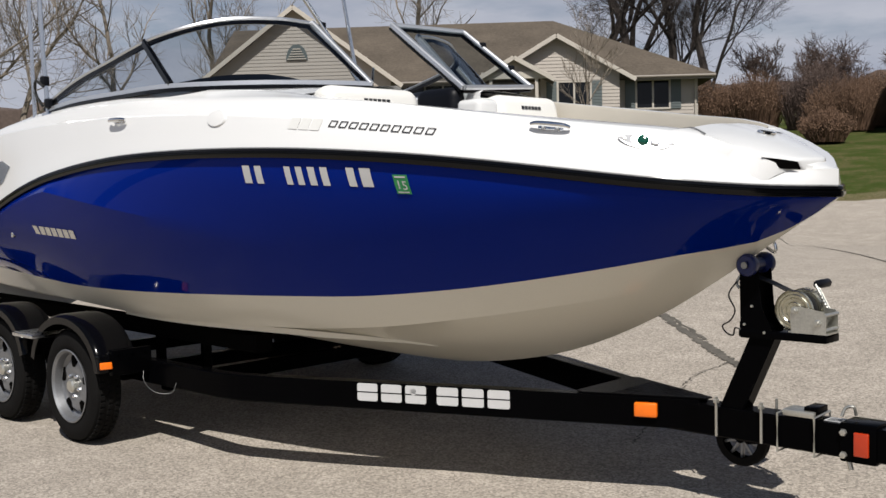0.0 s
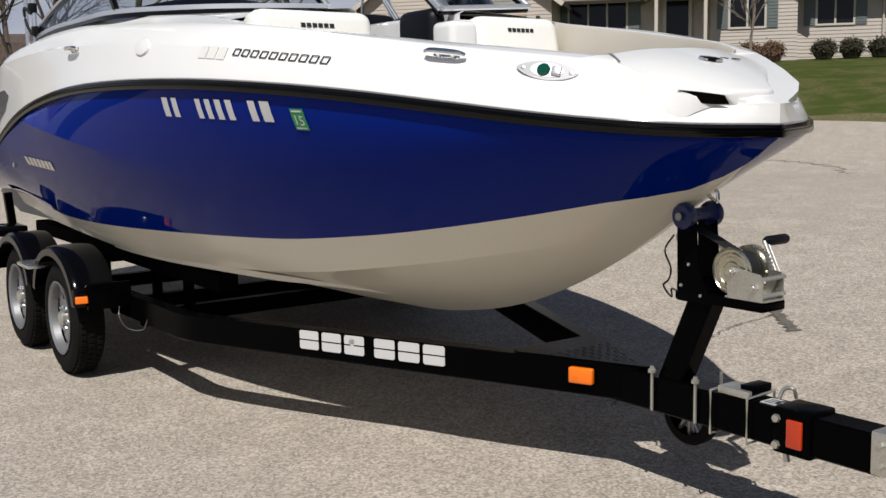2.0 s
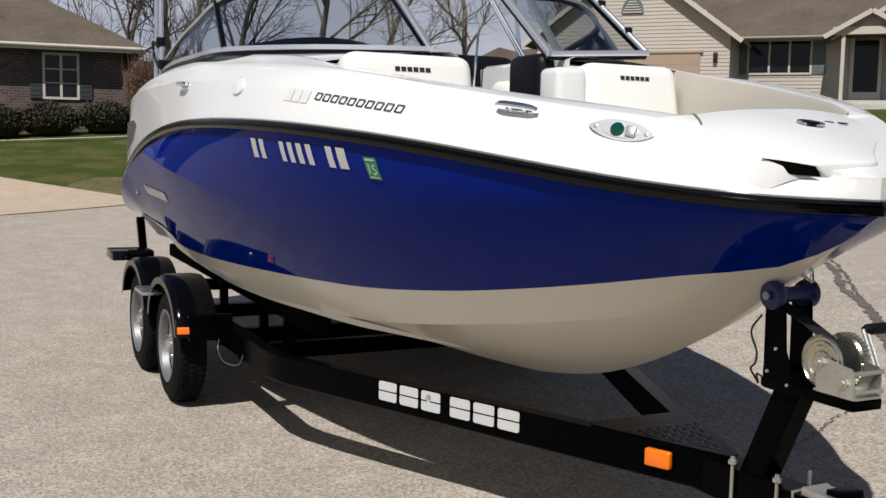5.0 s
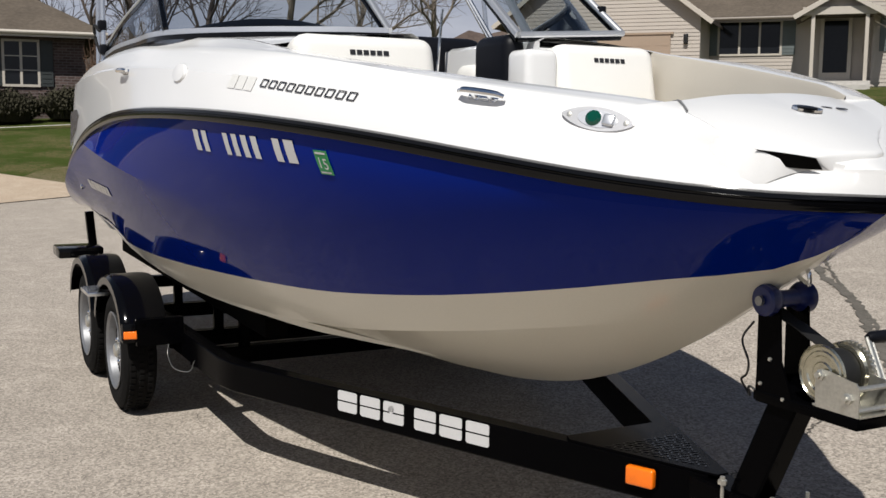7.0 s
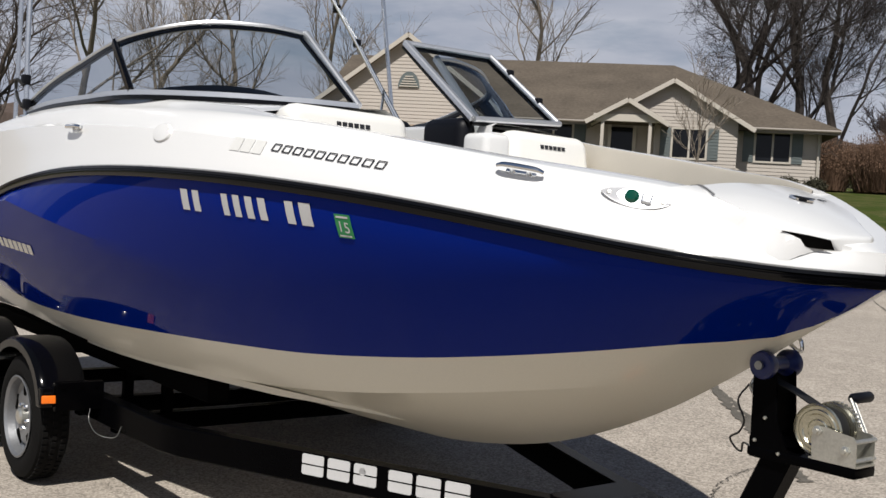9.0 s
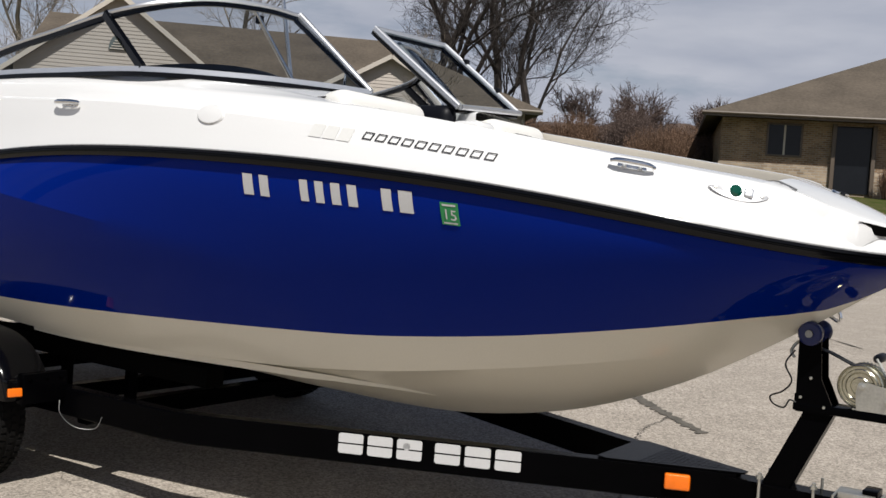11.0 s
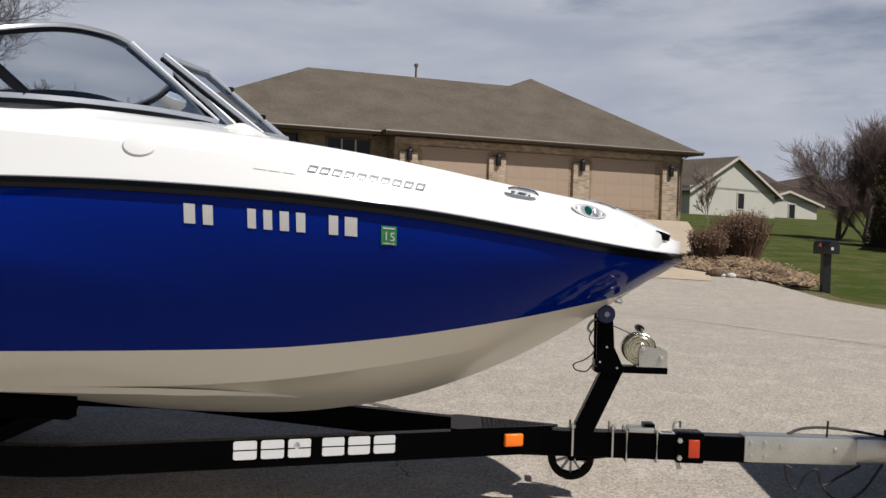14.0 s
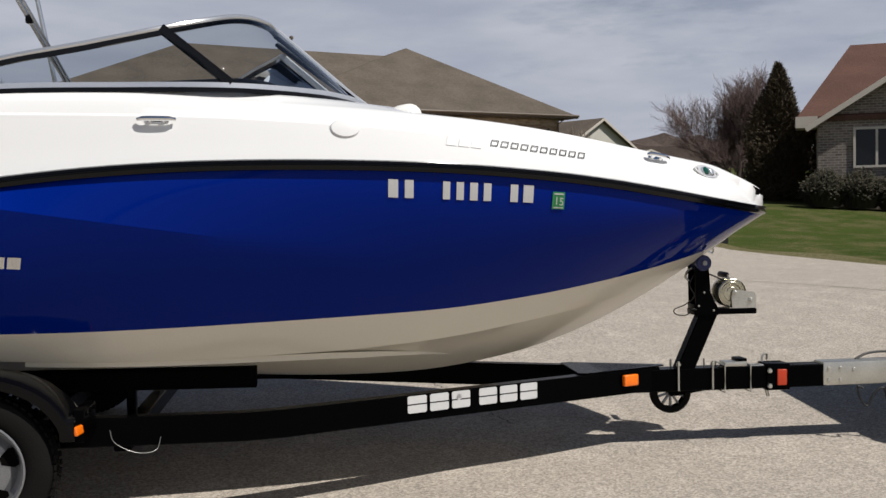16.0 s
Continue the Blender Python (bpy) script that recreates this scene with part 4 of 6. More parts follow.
part("arrow_graphic", slab([(-0.25, -0.10), (0.0, -0.06), (0.10, 0.0), (0.0, 0.055), (-0.25, 0.09)], 0.002, stand(p + n * 0.002, along, n)), ALU, boat, "grey arrow graphic")
m = stand(Vector((-3.78, -side(-3.78, 1.12), 1.12)), Vector((1, 0, 0)), Vector((0, -1, 0)))
part("drain_fitting", lathe([(0.016, -0.01), (0.016, 0.006), (0.008, 0.008), (0, 0.004)], m, 16), CHROME, boat)

# bimini frame
bimini = part("bimini_frame", tube([(-3.44, -1.10, 1.745), (-3.50, -1.09, 2.1), (-3.62, -1.05, 2.9)], 0.013, 8), ALU, boat, "aluminium bimini pole")
part("pole", tube([(-3.60, -1.10, 1.72), (-3.72, -1.06, 2.9)], 0.011, 8), ALU, bimini)
part("pole", tube([(-3.42, 1.10, 1.75), (-3.62, 1.05, 2.9)], 0.013, 8), ALU, bimini)
part("strut", tube([(-3.26, 1.11, 1.80), (-3.56, 0.86, 2.42), (-3.74, 0.70, 2.80)], 0.014, 8), ALU, bimini)
part("strut", tube([(-3.24, 1.07, 1.80), (-3.53, 0.83, 2.42), (-3.71, 0.67, 2.80)], 0.009, 8), ALU, bimini)
for a in ((-3.43, -1.10, 1.81), (-3.47, -1.10, 1.93), (-3.555, 0.86, 2.415), (-3.66, 0.77, 2.62)):
    part("clamp", cushion((-0.02, -0.02, -0.025), (0.02, 0.02, 0.025), 0.008, Matrix.Translation(a)), DARK_VINYL, bimini, "black plastic clamp")
part("pole_foot", cushion((-0.05, -0.02, -0.02), (0.05, 0.02, 0.02), 0.008, Matrix.Translation((-3.43, -1.10, 1.74))), CHROME, bimini)
part("strap", tube(fair([(-3.45, -1.115, 1.90), (-3.51, -1.13, 1.93), (-3.53, -1.12, 1.86), (-3.48, -1.11, 1.80)], 5), 0.008, 6), ROPE, bimini, "black strap")
part("canvas_boot", lathe([(0.0, -0.12), (0.05, -0.10), (0.07, 0.0), (0.06, 0.10), (0.0, 0.12)], Matrix.Translation((-3.82, 0.64, 2.80)) @ pose(0, 0, 0, 90, 0, 30), 14), DARK_VINYL, bimini, "black canvas boot")

# ---- trailer ----
trailer = tagged(empty("boat_trailer"), "black tandem-axle boat trailer with white block lettering", "trailer")
Z0, Z1 = 0.355, 0.475
ZM = (Z0 + Z1) / 2
SLOPE = 0.437
for s in (-1, 1):
    rail = part("frame_rail", sweep(bmesh.new(), [(-5.6, s * 0.835, ZM), (-2.30, s * 0.835, ZM), (-2.16, s * 0.805, ZM), (-0.24, 0.0, ZM)], [(-0.034, -0.056), (-0.030, -0.060), (0.030, -0.060), (0.034, -0.056), (0.034, 0.056), (0.030, 0.060), (-0.030, 0.060), (-0.034, 0.056)]), FRAME_BLACK, trailer, "black painted side rail")
    d = Vector((1.92, -s * 0.805, 0)).normalized()
    out = Vector((d.y, -d.x, 0))
    out = out if out.y * s > 0 else -out

    def on_rail(x, z, lift=0.0345):
        k = (x + 2.16) / 1.92
        return Vector((x, s * 0.805 * (1 - k), z)) + out * lift

    amber = part("side_marker", cushion((-0.046, -0.029, -0.002), (0.046, 0.029, 0.026), 0.008, stand(on_rail(-0.43, ZM + 0.012), d, out)), AMBER, rail, "amber marker lens")
    part("marker_base", slab(rounded(0.104, 0.068, 0.012), 0.006, stand(on_rail(-0.43, ZM + 0.012), d, out)), FRAME_BLACK, rail)
    lettering = None
    # white block lettering: plain rounded blocks with slots
    for k in range(7):
        wdt = 0.100 if k != 3 else 0.03
        xk = -1.615 + (k if k < 3 else k - 0.72) * 0.1065 + (0.052 if k != 3 else 0.012)
        m = stand(on_rail(xk, ZM + 0.016), d, out)
        if s > 0:
            continue
        bm = bmesh.new()
        if k == 3:
            slab([(0.015 * math.cos(a), 0.012 + 0.015 * math.sin(a)) for a in [0.7 * j for j in range(9)]], 0.002, m, bm)
        else:
            for z0, z1, cut in ((-0.039, -0.003, 0), (0.003, 0.039, 1)):
                r = 0.006
                slab([(-0.048 + r * (1 - cut), z0), (0.048 - r * (1 - cut), z0), (0.049, z0 + r), (0.049, z1 - r), (0.049 - r * cut, z1), (-0.048 + r * cut, z1), (-0.049, z1 - r), (-0.049, z0 + r)], 0.002, m, bm)
        if lettering is None:
            lettering = part("lettering", bm, DECAL_WHITE, rail, "white block lettering shapes", 0)
        else:
            part("lettering_block", bm, DECAL_WHITE, rail, "white lettering shape", 0)
    # tandem wheels and fenders
    for xw in (-3.31, -4.17):
        axis = Matrix.Translation((xw, s * 1.035, 0.33)) @ pose(0, 0, 0, -90 * s, 0, 0)
        wheel = part("wheel", lathe([(0.185, -0.07), (0.225, -0.082), (0.262, -0.078), (0.284, -0.064), (0.294, -0.036), (0.295, 0.0), (0.294, 0.036), (0.284, 0.064), (0.262, 0.078), (0.225, 0.082), (0.192, 0.072), (0.180, 0.06), (0.180, -0.06)], axis, 48), TYRE, trailer, "black trailer tyre")
        bm = bmesh.new()
        for k in range(56):
            a = 2 * math.pi * k / 56
            for h, w in ((-0.043, 0.024), (0.0, 0.022), (0.043, 0.024)):
                box(bm, (-0.010, -0.002, -w / 2), (0.010, 0.005, w / 2), 0, axis @ pose(0, 0, 0, 0, 0, math.degrees(a) + (3 if h == 0 else 0)) @ Matrix.Translation((0, 0.295, h)))
        tagged(part("tread", bm, TYRE, wheel), kind="stuff")
        part("rim", lathe([(0.190, 0.074), (0.194, 0.080), (0.187, 0.082), (0.177, 0.070), (0.171, 0.034), (0.150, 0.020), (0.130, 0.040), (0.085, 0.048), (0.060, 0.042), (0.055, 0.040), (0.0, 0.040)], axis, 40), RIM, wheel, "galvanised spoked rim")
        for k in range(5):
            a = radians(72 * k)
            # Black plates paint the dark of wheel holes; the disc itself is solid.
            part("rim_slot_shade", slab([(-0.014, -0.030), (0.014, -0.030), (0.040, 0.014), (0.034, 0.030), (-0.034, 0.030), (-0.040, 0.014)], 0.006, axis @ pose(0, 0, 0, 0, 0, 72 * k) @ Matrix.Translation((0, 0.126, 0.037)) @ pose(0, 0, 0, -10, 0, 0)), SLOT_BLACK, wheel, "black plate painted for the shade between spokes")
            part("lug_nut", lathe([(0.012, 0.0), (0.012, 0.012), (0.006, 0.020), (0, 0.020)], axis @ Matrix.Translation((0.058 * math.sin(a + 0.6), 0.058 * math.cos(a + 0.6), 0.042)), 6), CHROME, wheel)
        part("hub_cap", lathe([(0.038, 0.037), (0.037, 0.067), (0.028, 0.076), (0.0, 0.078)], axis, 20), ZINC, wheel)
        prof = []
        for k in range(17):
            a = radians(13 + 154 * k / 16)
            prof.append((xw + 0.405 * math.cos(a), 0.345 + 0.365 * math.sin(a) ** 0.8))
        rows = []
        for x, z in prof:
            cx, cz = x - xw, z - 0.345
            rows.append([(xw + cx * 0.86, s * 1.142, 0.345 + cz * 0.86), (xw + cx * 0.955, s * 1.142, 0.345 + cz * 0.955), (xw + cx * 0.985, s * 1.128, 0.345 + cz * 0.985), (x, s * 1.10, z), (x, s * 0.965, z), (xw + cx * 0.985, s * 0.93, 0.345 + cz * 0.985), (xw + cx * 0.94, s * 0.925, 0.345 + cz * 0.94)])
        fender = part("fender", grid(rows), FENDER_BLACK, trailer, "glossy black plastic fender", 35)
        if xw > -3.5:
            part("fender_marker", cushion((-0.036, -0.018, 0.0), (0.036, 0.018, 0.016), 0.005, stand(Vector((-2.925, s * 1.098, 0.474)), Vector((-0.2 * s, 1, 0)), Vector((1, 0.2 * s, 0.1)))), AMBER, fender, "small amber marker")
            part("fender_bracket", boxes((-2.945, s * 0.86, 0.42), (-2.90, s * 1.08, 0.55), 0.008), FRAME_BLACK, fender)
            part("fender_tail", boxes((-2.985, s * 0.95, 0.435), (-2.925, s * 1.140, 0.53), 0.012), FENDER_BLACK, fender)
            for q in (0.90, 0.97, 1.05):
                part("bolt", lathe([(0.010, 0), (0.009, 0.006), (0, 0.008)], Matrix.Translation((-2.90, s * q, 0.53)) @ pose(0, 0, 0, 0, 90, 0), 8), FRAME_BLACK, fender)
    step = part("fender_step", boxes((-3.80, s * 0.97, 0.565), (-3.56, s * 1.19, 0.585), 0.004), ALU, trailer, "ribbed aluminium step")
    for k in range(6):
        part("tread_bar", boxes((-3.785 + k * 0.038, s * 0.98, 0.585), (-3.770 + k * 0.038, s * 1.18, 0.590)), ALU, step)
    part("brake_line", tube(fair([(-2.83, s * 0.95, 0.44), (-2.81, s * 0.96, 0.39), (-2.73, s * 0.95, 0.345), (-2.66, s * 0.90, 0.34), (-2.64, s * 0.88, 0.39)], 6), 0.0014, 6), ZINC_DARK, trailer, "bent steel brake line")
    part("rear_step", boxes((-4.74, s * 0.95, 0.655), (-4.48, s * 1.205, 0.715), 0.010), FENDER_BLACK, trailer, "black rear step pad")
    part("guide_post", bar((-4.86, s * 0.93, 0.42), (-4.86, s * 0.97, 0.90), 0.05, 0.05), FRAME_BLACK, trailer)
    if s > 0:
        for ob in trailer.children:
            if ob.name.split(".")[0] in ("wheel", "fender", "fender_step", "rear_step") and ob.data.vertices[0].co.y > 0:
                ob.location.z = 0.13
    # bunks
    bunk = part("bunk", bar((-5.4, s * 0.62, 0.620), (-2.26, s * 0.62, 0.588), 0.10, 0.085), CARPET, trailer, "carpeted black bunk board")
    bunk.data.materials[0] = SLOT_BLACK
    for x in (-2.80, -3.25, -4.11):
        part("bunk_bracket", bar((x, s * 0.60, 0.40), (x, s * 0.60, 0.57), 0.05, 0.04), FRAME_BLACK, trailer)
for x in (-2.80, -3.25, -4.11, -5.3):
    part("cross_beam", bar((x, -0.85, 0.37), (x, 0.85, 0.37), 0.07, 0.08), FRAME_BLACK, trailer)
tongue = part("tongue", bar((-0.62, 0, 0.405), (0.68, 0, 0.405), 0.105, 0.118), FRAME_BLACK, trailer, "black square tongue tube")
# chequer plate on the nose of the frame
plate = part("step_plate", slab([(-0.20, 0.02), (-0.66, 0.205), (-0.70, 0.19), (-0.70, -0.19), (-0.66, -0.205), (-0.20, -0.02)], 0.006, Matrix.Translation((0, 0, Z1 + 0.002))), FRAME_BLACK, trailer, "black chequer nose plate")
bm = bmesh.new()
for i in range(16):
    for j in range(-8, 9):
        x, y = -0.55 + i * 0.020, j * 0.020 + (0.010 if i % 2 else 0)
        if abs(y) < (-0.235 - x) * 0.46:
            box(bm, (-0.008, -0.0022, 0), (0.008, 0.0022, 0.002), 0, Matrix.Translation((x, y, Z1 + 0.0078)) @ pose(0, 0, 0, 0, 0, 45 if (i + j) % 2 else -45))
tagged(part("plate_pattern", bm, FENDER_BLACK, plate), kind="stuff")

# winch post
post = part("winch_post", bar((-0.095, 0, 0.44), (0.050, 0, 0.765), 0.075, 0.092), FRAME_BLACK, trailer, "black leaning winch post")
for s in (-1, 1):
    m = Matrix(((1, 0, 0, 0), (0, 0, s, s * 0.046), (0, 1, 0, 0), (0, 0, 0, 1)))
    part("post_plate", slab([(-0.036, 0.74), (0.085, 0.74), (0.085, 0.775), (0.045, 0.86), (0.035, 0.99), (0.02, 1.045), (-0.018, 1.045), (-0.04, 1.0)], 0.007, m), FRAME_BLACK, post)
part("post_spine", boxes((-0.042, -0.05, 0.75), (-0.034, 0.05, 0.80), 0.002), FRAME_BLACK, post)
part("winch_shelf", boxes((-0.045, -0.055, 0.742), (0.295, 0.055, 0.772), 0.006), FRAME_BLACK, post)
for q in ((-0.02, 0.79), (0.06, 0.765), (0.01, 0.86)):
    part("bolt", lathe([(0.006, 0), (0.005, 0.005), (0, 0.006)], Matrix.Translation((q[0], -0.053, q[1])) @ pose(0, 0, 0, 90, 0, 0), 6), ZINC, post)
roller = part("bow_roller", lathe([(0.0, -0.082), (0.034, -0.082), (0.041, -0.076), (0.042, -0.058), (0.036, -0.044), (0.024, -0.03), (0.022, 0.0), (0.024, 0.03), (0.036, 0.044), (0.042, 0.058), (0.041, 0.076), (0.034, 0.082), (0.0, 0.082)], Matrix.Translation((0.0, 0, 1.014)) @ pose(0, 0, 0, 90, 0, 0), 28), BLUE_RUBBER, trailer, "blue rubber bow roller")
part("roller_bolt", lathe([(0.0, -0.094), (0.013, -0.094), (0.013, -0.085), (0.006, -0.084), (0.006, 0.084), (0.013, 0.085), (0.013, 0.094), (0, 0.094)], Matrix.Translation((0.0, 0, 1.014)) @ pose(0, 0, 0, 90, 0, 0), 10), ZINC_DARK, roller)
# winch
across = Matrix.Translation((0.168, 0, 0.853)) @ pose(0, 0, 0, 90, 0, 0)
winch = part("winch", lathe([(0.0, 0.040), (0.028, 0.040), (0.032, 0.037), (0.044, 0.037), (0.048, 0.041), (0.056, 0.041), (0.060, 0.038), (0.067, 0.038), (0.070, 0.042), (0.075, 0.039), (0.070, 0.032), (0.035, 0.030), (0.035, -0.030), (0.070, -0.032), (0.075, -0.039), (0.070, -0.042), (0.067, -0.038), (0.060, -0.038), (0.056, -0.041), (0.048, -0.041), (0.044, -0.037), (0.032, -0.037), (0.028, -0.040), (0.0, -0.040)], across, 40), ZINC_GOLD, trailer, "zinc hand winch drum")
part("strap_coil", lathe([(0.036, -0.028), (0.060, -0.028), (0.062, 0.0), (0.060, 0.028), (0.036, 0.028)], across, 28), ROPE, winch, "dark winch strap wound on the drum")
for s in (-1, 1):
    m = Matrix(((1, 0, 0, 0), (0, 0, s, s * 0.047), (0, 1, 0, 0), (0, 0, 0, 1)))
    part("side_plate", slab([(0.163, 0.773), (0.292, 0.773), (0.292, 0.843), (0.282, 0.856), (0.250, 0.860), (0.200, 0.869), (0.172, 0.869), (0.163, 0.858), (0.158, 0.83)], 0.004, m), ZINC, winch, "zinc plate of the winch frame")
    for q in ((0.262, 0.815), (0.176, 0.855)):
        part("winch_bolt", lathe([(0.014, 0), (0.014, 0.006), (0.008, 0.008), (0.008, 0.016), (0, 0.017)], Matrix.Translation((q[0], s * 0.051, q[1])) @ pose(0, 0, 0, 90 if s < 0 else -90, 0, 0), 6), ZINC, winch)
for q in ((0.285, 0.842), (0.285, 0.79), (0.20, 0.783)):
    part("spacer_rod", tube([(q[0], -0.05, q[1]), (q[0], 0.062, q[1])], 0.007, 8), ZINC, winch)
part("winch_base", boxes((0.150, -0.047, 0.773), (0.297, 0.047, 0.778)), ZINC, winch)
part("gear", lathe([(0.0, 0.0), (0.070, 0.0), (0.070, 0.010), (0, 0.010)], Matrix.Translation((0.168, 0.066, 0.853)) @ pose(0, 0, 0, 90, 0, 0), 40), ZINC, winch)
bm = bmesh.new()
for k in range(36):
    box(bm, (-0.003, 0.068, 0.0), (0.003, 0.076, 0.010), 0, Matrix.Translation((0.168, 0.066, 0.853)) @ pose(0, 0, 0, 90, 0, 0) @ pose(0, 0, 0, 0, 0, k * 10))
tagged(part("gear_teeth", bm, ZINC, winch), kind="stuff")
part("crank_arm", bar((0.262, 0.080, 0.815), (0.192, 0.088, 0.940), 0.020, 0.007), ZINC, winch)
part("crank_handle", tube([(0.192, 0.086, 0.938), (0.192, 0.10, 0.938), (0.192, 0.185, 0.938), (0.192, 0.195, 0.938)], 0.016, 12, None, [0.6, 1, 1.05, 0.8]), DARK_VINYL, winch, "black crank grip")
part("winch_strap", sweep(bmesh.new(), [(0.150, 0, 0.912), (0.06, 0, 0.950), (0.02, 0, 0.962), (-0.035, 0, 0.985)], [(-0.024, -0.002), (0.024, -0.002), (0.024, 0.002), (-0.024, 0.002)]), ROPE, trailer, "black webbing strap to the bow eye")
part("bow_hook", tube(fair([(-0.035, 0, 0.985), (-0.06, 0.0, 0.97), (-0.075, -0.01, 0.94), (-0.06, -0.015, 0.92)], 6), 0.006, 8), ZINC, trailer)
part("safety_cable", tube(fair([(-0.05, -0.056, 0.95), (-0.075, -0.07, 0.90), (-0.05, -0.07, 0.845), (-0.085, -0.04, 0.80), (-0.135, -0.01, 0.772), (-0.125, 0.0, 0.745), (-0.08, -0.03, 0.742), (-0.055, -0.06, 0.775), (-0.035, -0.055, 0.77)], 7), 0.0032, 6), ROPE, trailer, "black safety cable loop")
part("bow_eye", tube(fair([(0.03, -0.0, 1.085), (0.075, 0, 1.06), (0.075, 0, 1.09), (0.05, 0, 1.115)], 6), 0.006, 8), CHROME, boat)
# u-bolts, swivel bracket, jack wheel, coupler
for x in (-0.135, 0.05):
    part("u_bolt", tube([(x, -0.062, 0.352), (x, -0.062, 0.50)], 0.0055, 8), ZINC, tongue)
    part("nut", lathe([(0.013, 0), (0.013, 0.012), (0.007, 0.013), (0.007, 0.022), (0, 0.022)], Matrix.Translation((x, -0.062, 0.482)), 6), ZINC, tongue)
    part("u_bolt", tube([(x, 0.062, 0.352), (x, 0.062, 0.50)], 0.0055, 8), ZINC, tongue)
for x in (0.115, 0.255):
    part("square_u_bolt", tube([(x, 0.066, 0.480), (x, 0.066, 0.335), (x, -0.066, 0.335), (x, -0.066, 0.475), (x, 0.066, 0.480)], 0.0045, 8), ZINC, tongue)
part("jack_bracket", boxes((0.125, -0.045, 0.466), (0.245, 0.045, 0.490), 0.004), ZINC, tongue)
part("jack_bracket_clip", boxes((0.20, -0.03, 0.47), (0.25, 0.06, 0.505), 0.004), FRAME_BLACK, tongue)
part("warning_sticker", boxes((0.275, -0.030, 0.4645), (0.345, 0.030, 0.4665)), DECAL_WHITE, tongue, "small white warning label")
for k in range(3):
    part("sticker_bar", boxes((0.283, -0.022 + k * 0.016, 0.4668), (0.335, -0.015 + k * 0.016, 0.4674)), DECAL_DARK, tongue)
hinge = part("tongue_hinge", boxes((0.345, -0.062, 0.335), (0.475, 0.062, 0.476), 0.010), FRAME_BLACK, tongue, "black folding tongue hinge")
part("reflector", cushion((-0.026, -0.042, 0), (0.026, 0.042, 0.012), 0.004, stand(Vector((0.425, -0.062, 0.405)), Vector((1, 0, 0)), Vector((0, -1, 0)))), RED_LENS, hinge, "orange red reflector")
part("hinge_pin", tube(fair([(0.335, -0.02, 0.485), (0.345, -0.01, 0.515), (0.37, 0.0, 0.52), (0.375, 0.01, 0.49)], 5), 0.006, 8), ZINC, hinge)
for q in ((0.36, 0.44), (0.36, 0.36)):
    part("bolt", lathe([(0.014, 0), (0.012, 0.010), (0, 0.012)], Matrix.Translation((q[0], -0.062, q[1])) @ pose(0, 0, 0, 90, 0, 0), 6), ZINC, hinge)
part("pin_tail", tube([(0.36, -0.02, 0.335), (0.37, -0.02, 0.30)], 0.010, 8), ZINC, hinge)
coupler = part("coupler", boxes((0.66, -0.058, 0.35), (1.18, 0.058, 0.474), 0.008), ZINC, tongue, "galvanised coupler sleeve")
for x, z in ((0.69, 0.44), (0.69, 0.38), (0.755, 0.442), (0.755, 0.378), (0.83, 0.43), (1.08, 0.42)):
    part("coupler_bolt", lathe([(0.011, 0), (0.010, 0.007), (0, 0.009)], Matrix.Translation((x, -0.058, z)) @ pose(0, 0, 0, 90, 0, 0), 6), ZINC, coupler)
part("coupler_head", boxes((1.16, -0.06, 0.36), (1.36, 0.06, 0.48), 0.03), ZINC, coupler)
part("brake_cable", tube(fair([(0.88, 0.02, 0.474), (0.95, 0.03, 0.50), (1.05, 0.02, 0.51), (1.2, 0, 0.50), (1.45, 0.0, 0.46)], 6), 0.007, 6), ROPE, coupler, "black breakaway cable")
part("breakaway_pin", tube([(1.04, -0.03, 0.36), (1.05, -0.03, 0.55)], 0.005, 6), ROPE, coupler)
part("wiring", tube(fair([(1.2, -0.04, 0.35), (1.10, -0.06, 0.30), (1.02, -0.07, 0.26), (0.99, -0.07, 0.33), (0.94, -0.065, 0.30), (0.90, -0.065, 0.235), (0.86, -0.065, 0.28), (0.85, -0.06, 0.34), (0.88, -0.06, 0.33)], 6), 0.006, 6), ROPE, coupler, "black coiled wiring")
part("wiring", tube(fair([(1.3, -0.05, 0.36), (1.2, -0.08, 0.24), (1.1, -0.08, 0.19), (1.02, -0.08, 0.25), (1.0, -0.07, 0.33)], 6), 0.006, 6), ROPE, coupler)
jx = Matrix.Translation((-0.12, 0.115, 0.315)) @ pose(0, 0, 0, 90, 0, 0)
jack = part("jack_wheel", lathe([(0.075, -0.024), (0.100, -0.026), (0.110, -0.016), (0.110, 0.016), (0.100, 0.026), (0.075, 0.024)], jx, 32), TYRE, trailer, "small black jack wheel")
part("wheel_hub", lathe([(0.0, -0.026), (0.018, -0.026), (0.018, 0.026), (0.0, 0.026)], jx, 16), FRAME_BLACK, jack)
for k in range(10):
    part("spoke", boxes((-0.005, 0.012, -0.010), (0.005, 0.078, 0.010), 0.001, jx @ pose(0, 0, 0, 0, 0, 36 * k)), RIM, jack)
part("jack_tube", tube([(-0.10, 0.115, 0.315), (0.18, 0.10, 0.36)], 0.024, 12), FRAME_BLACK, trailer)

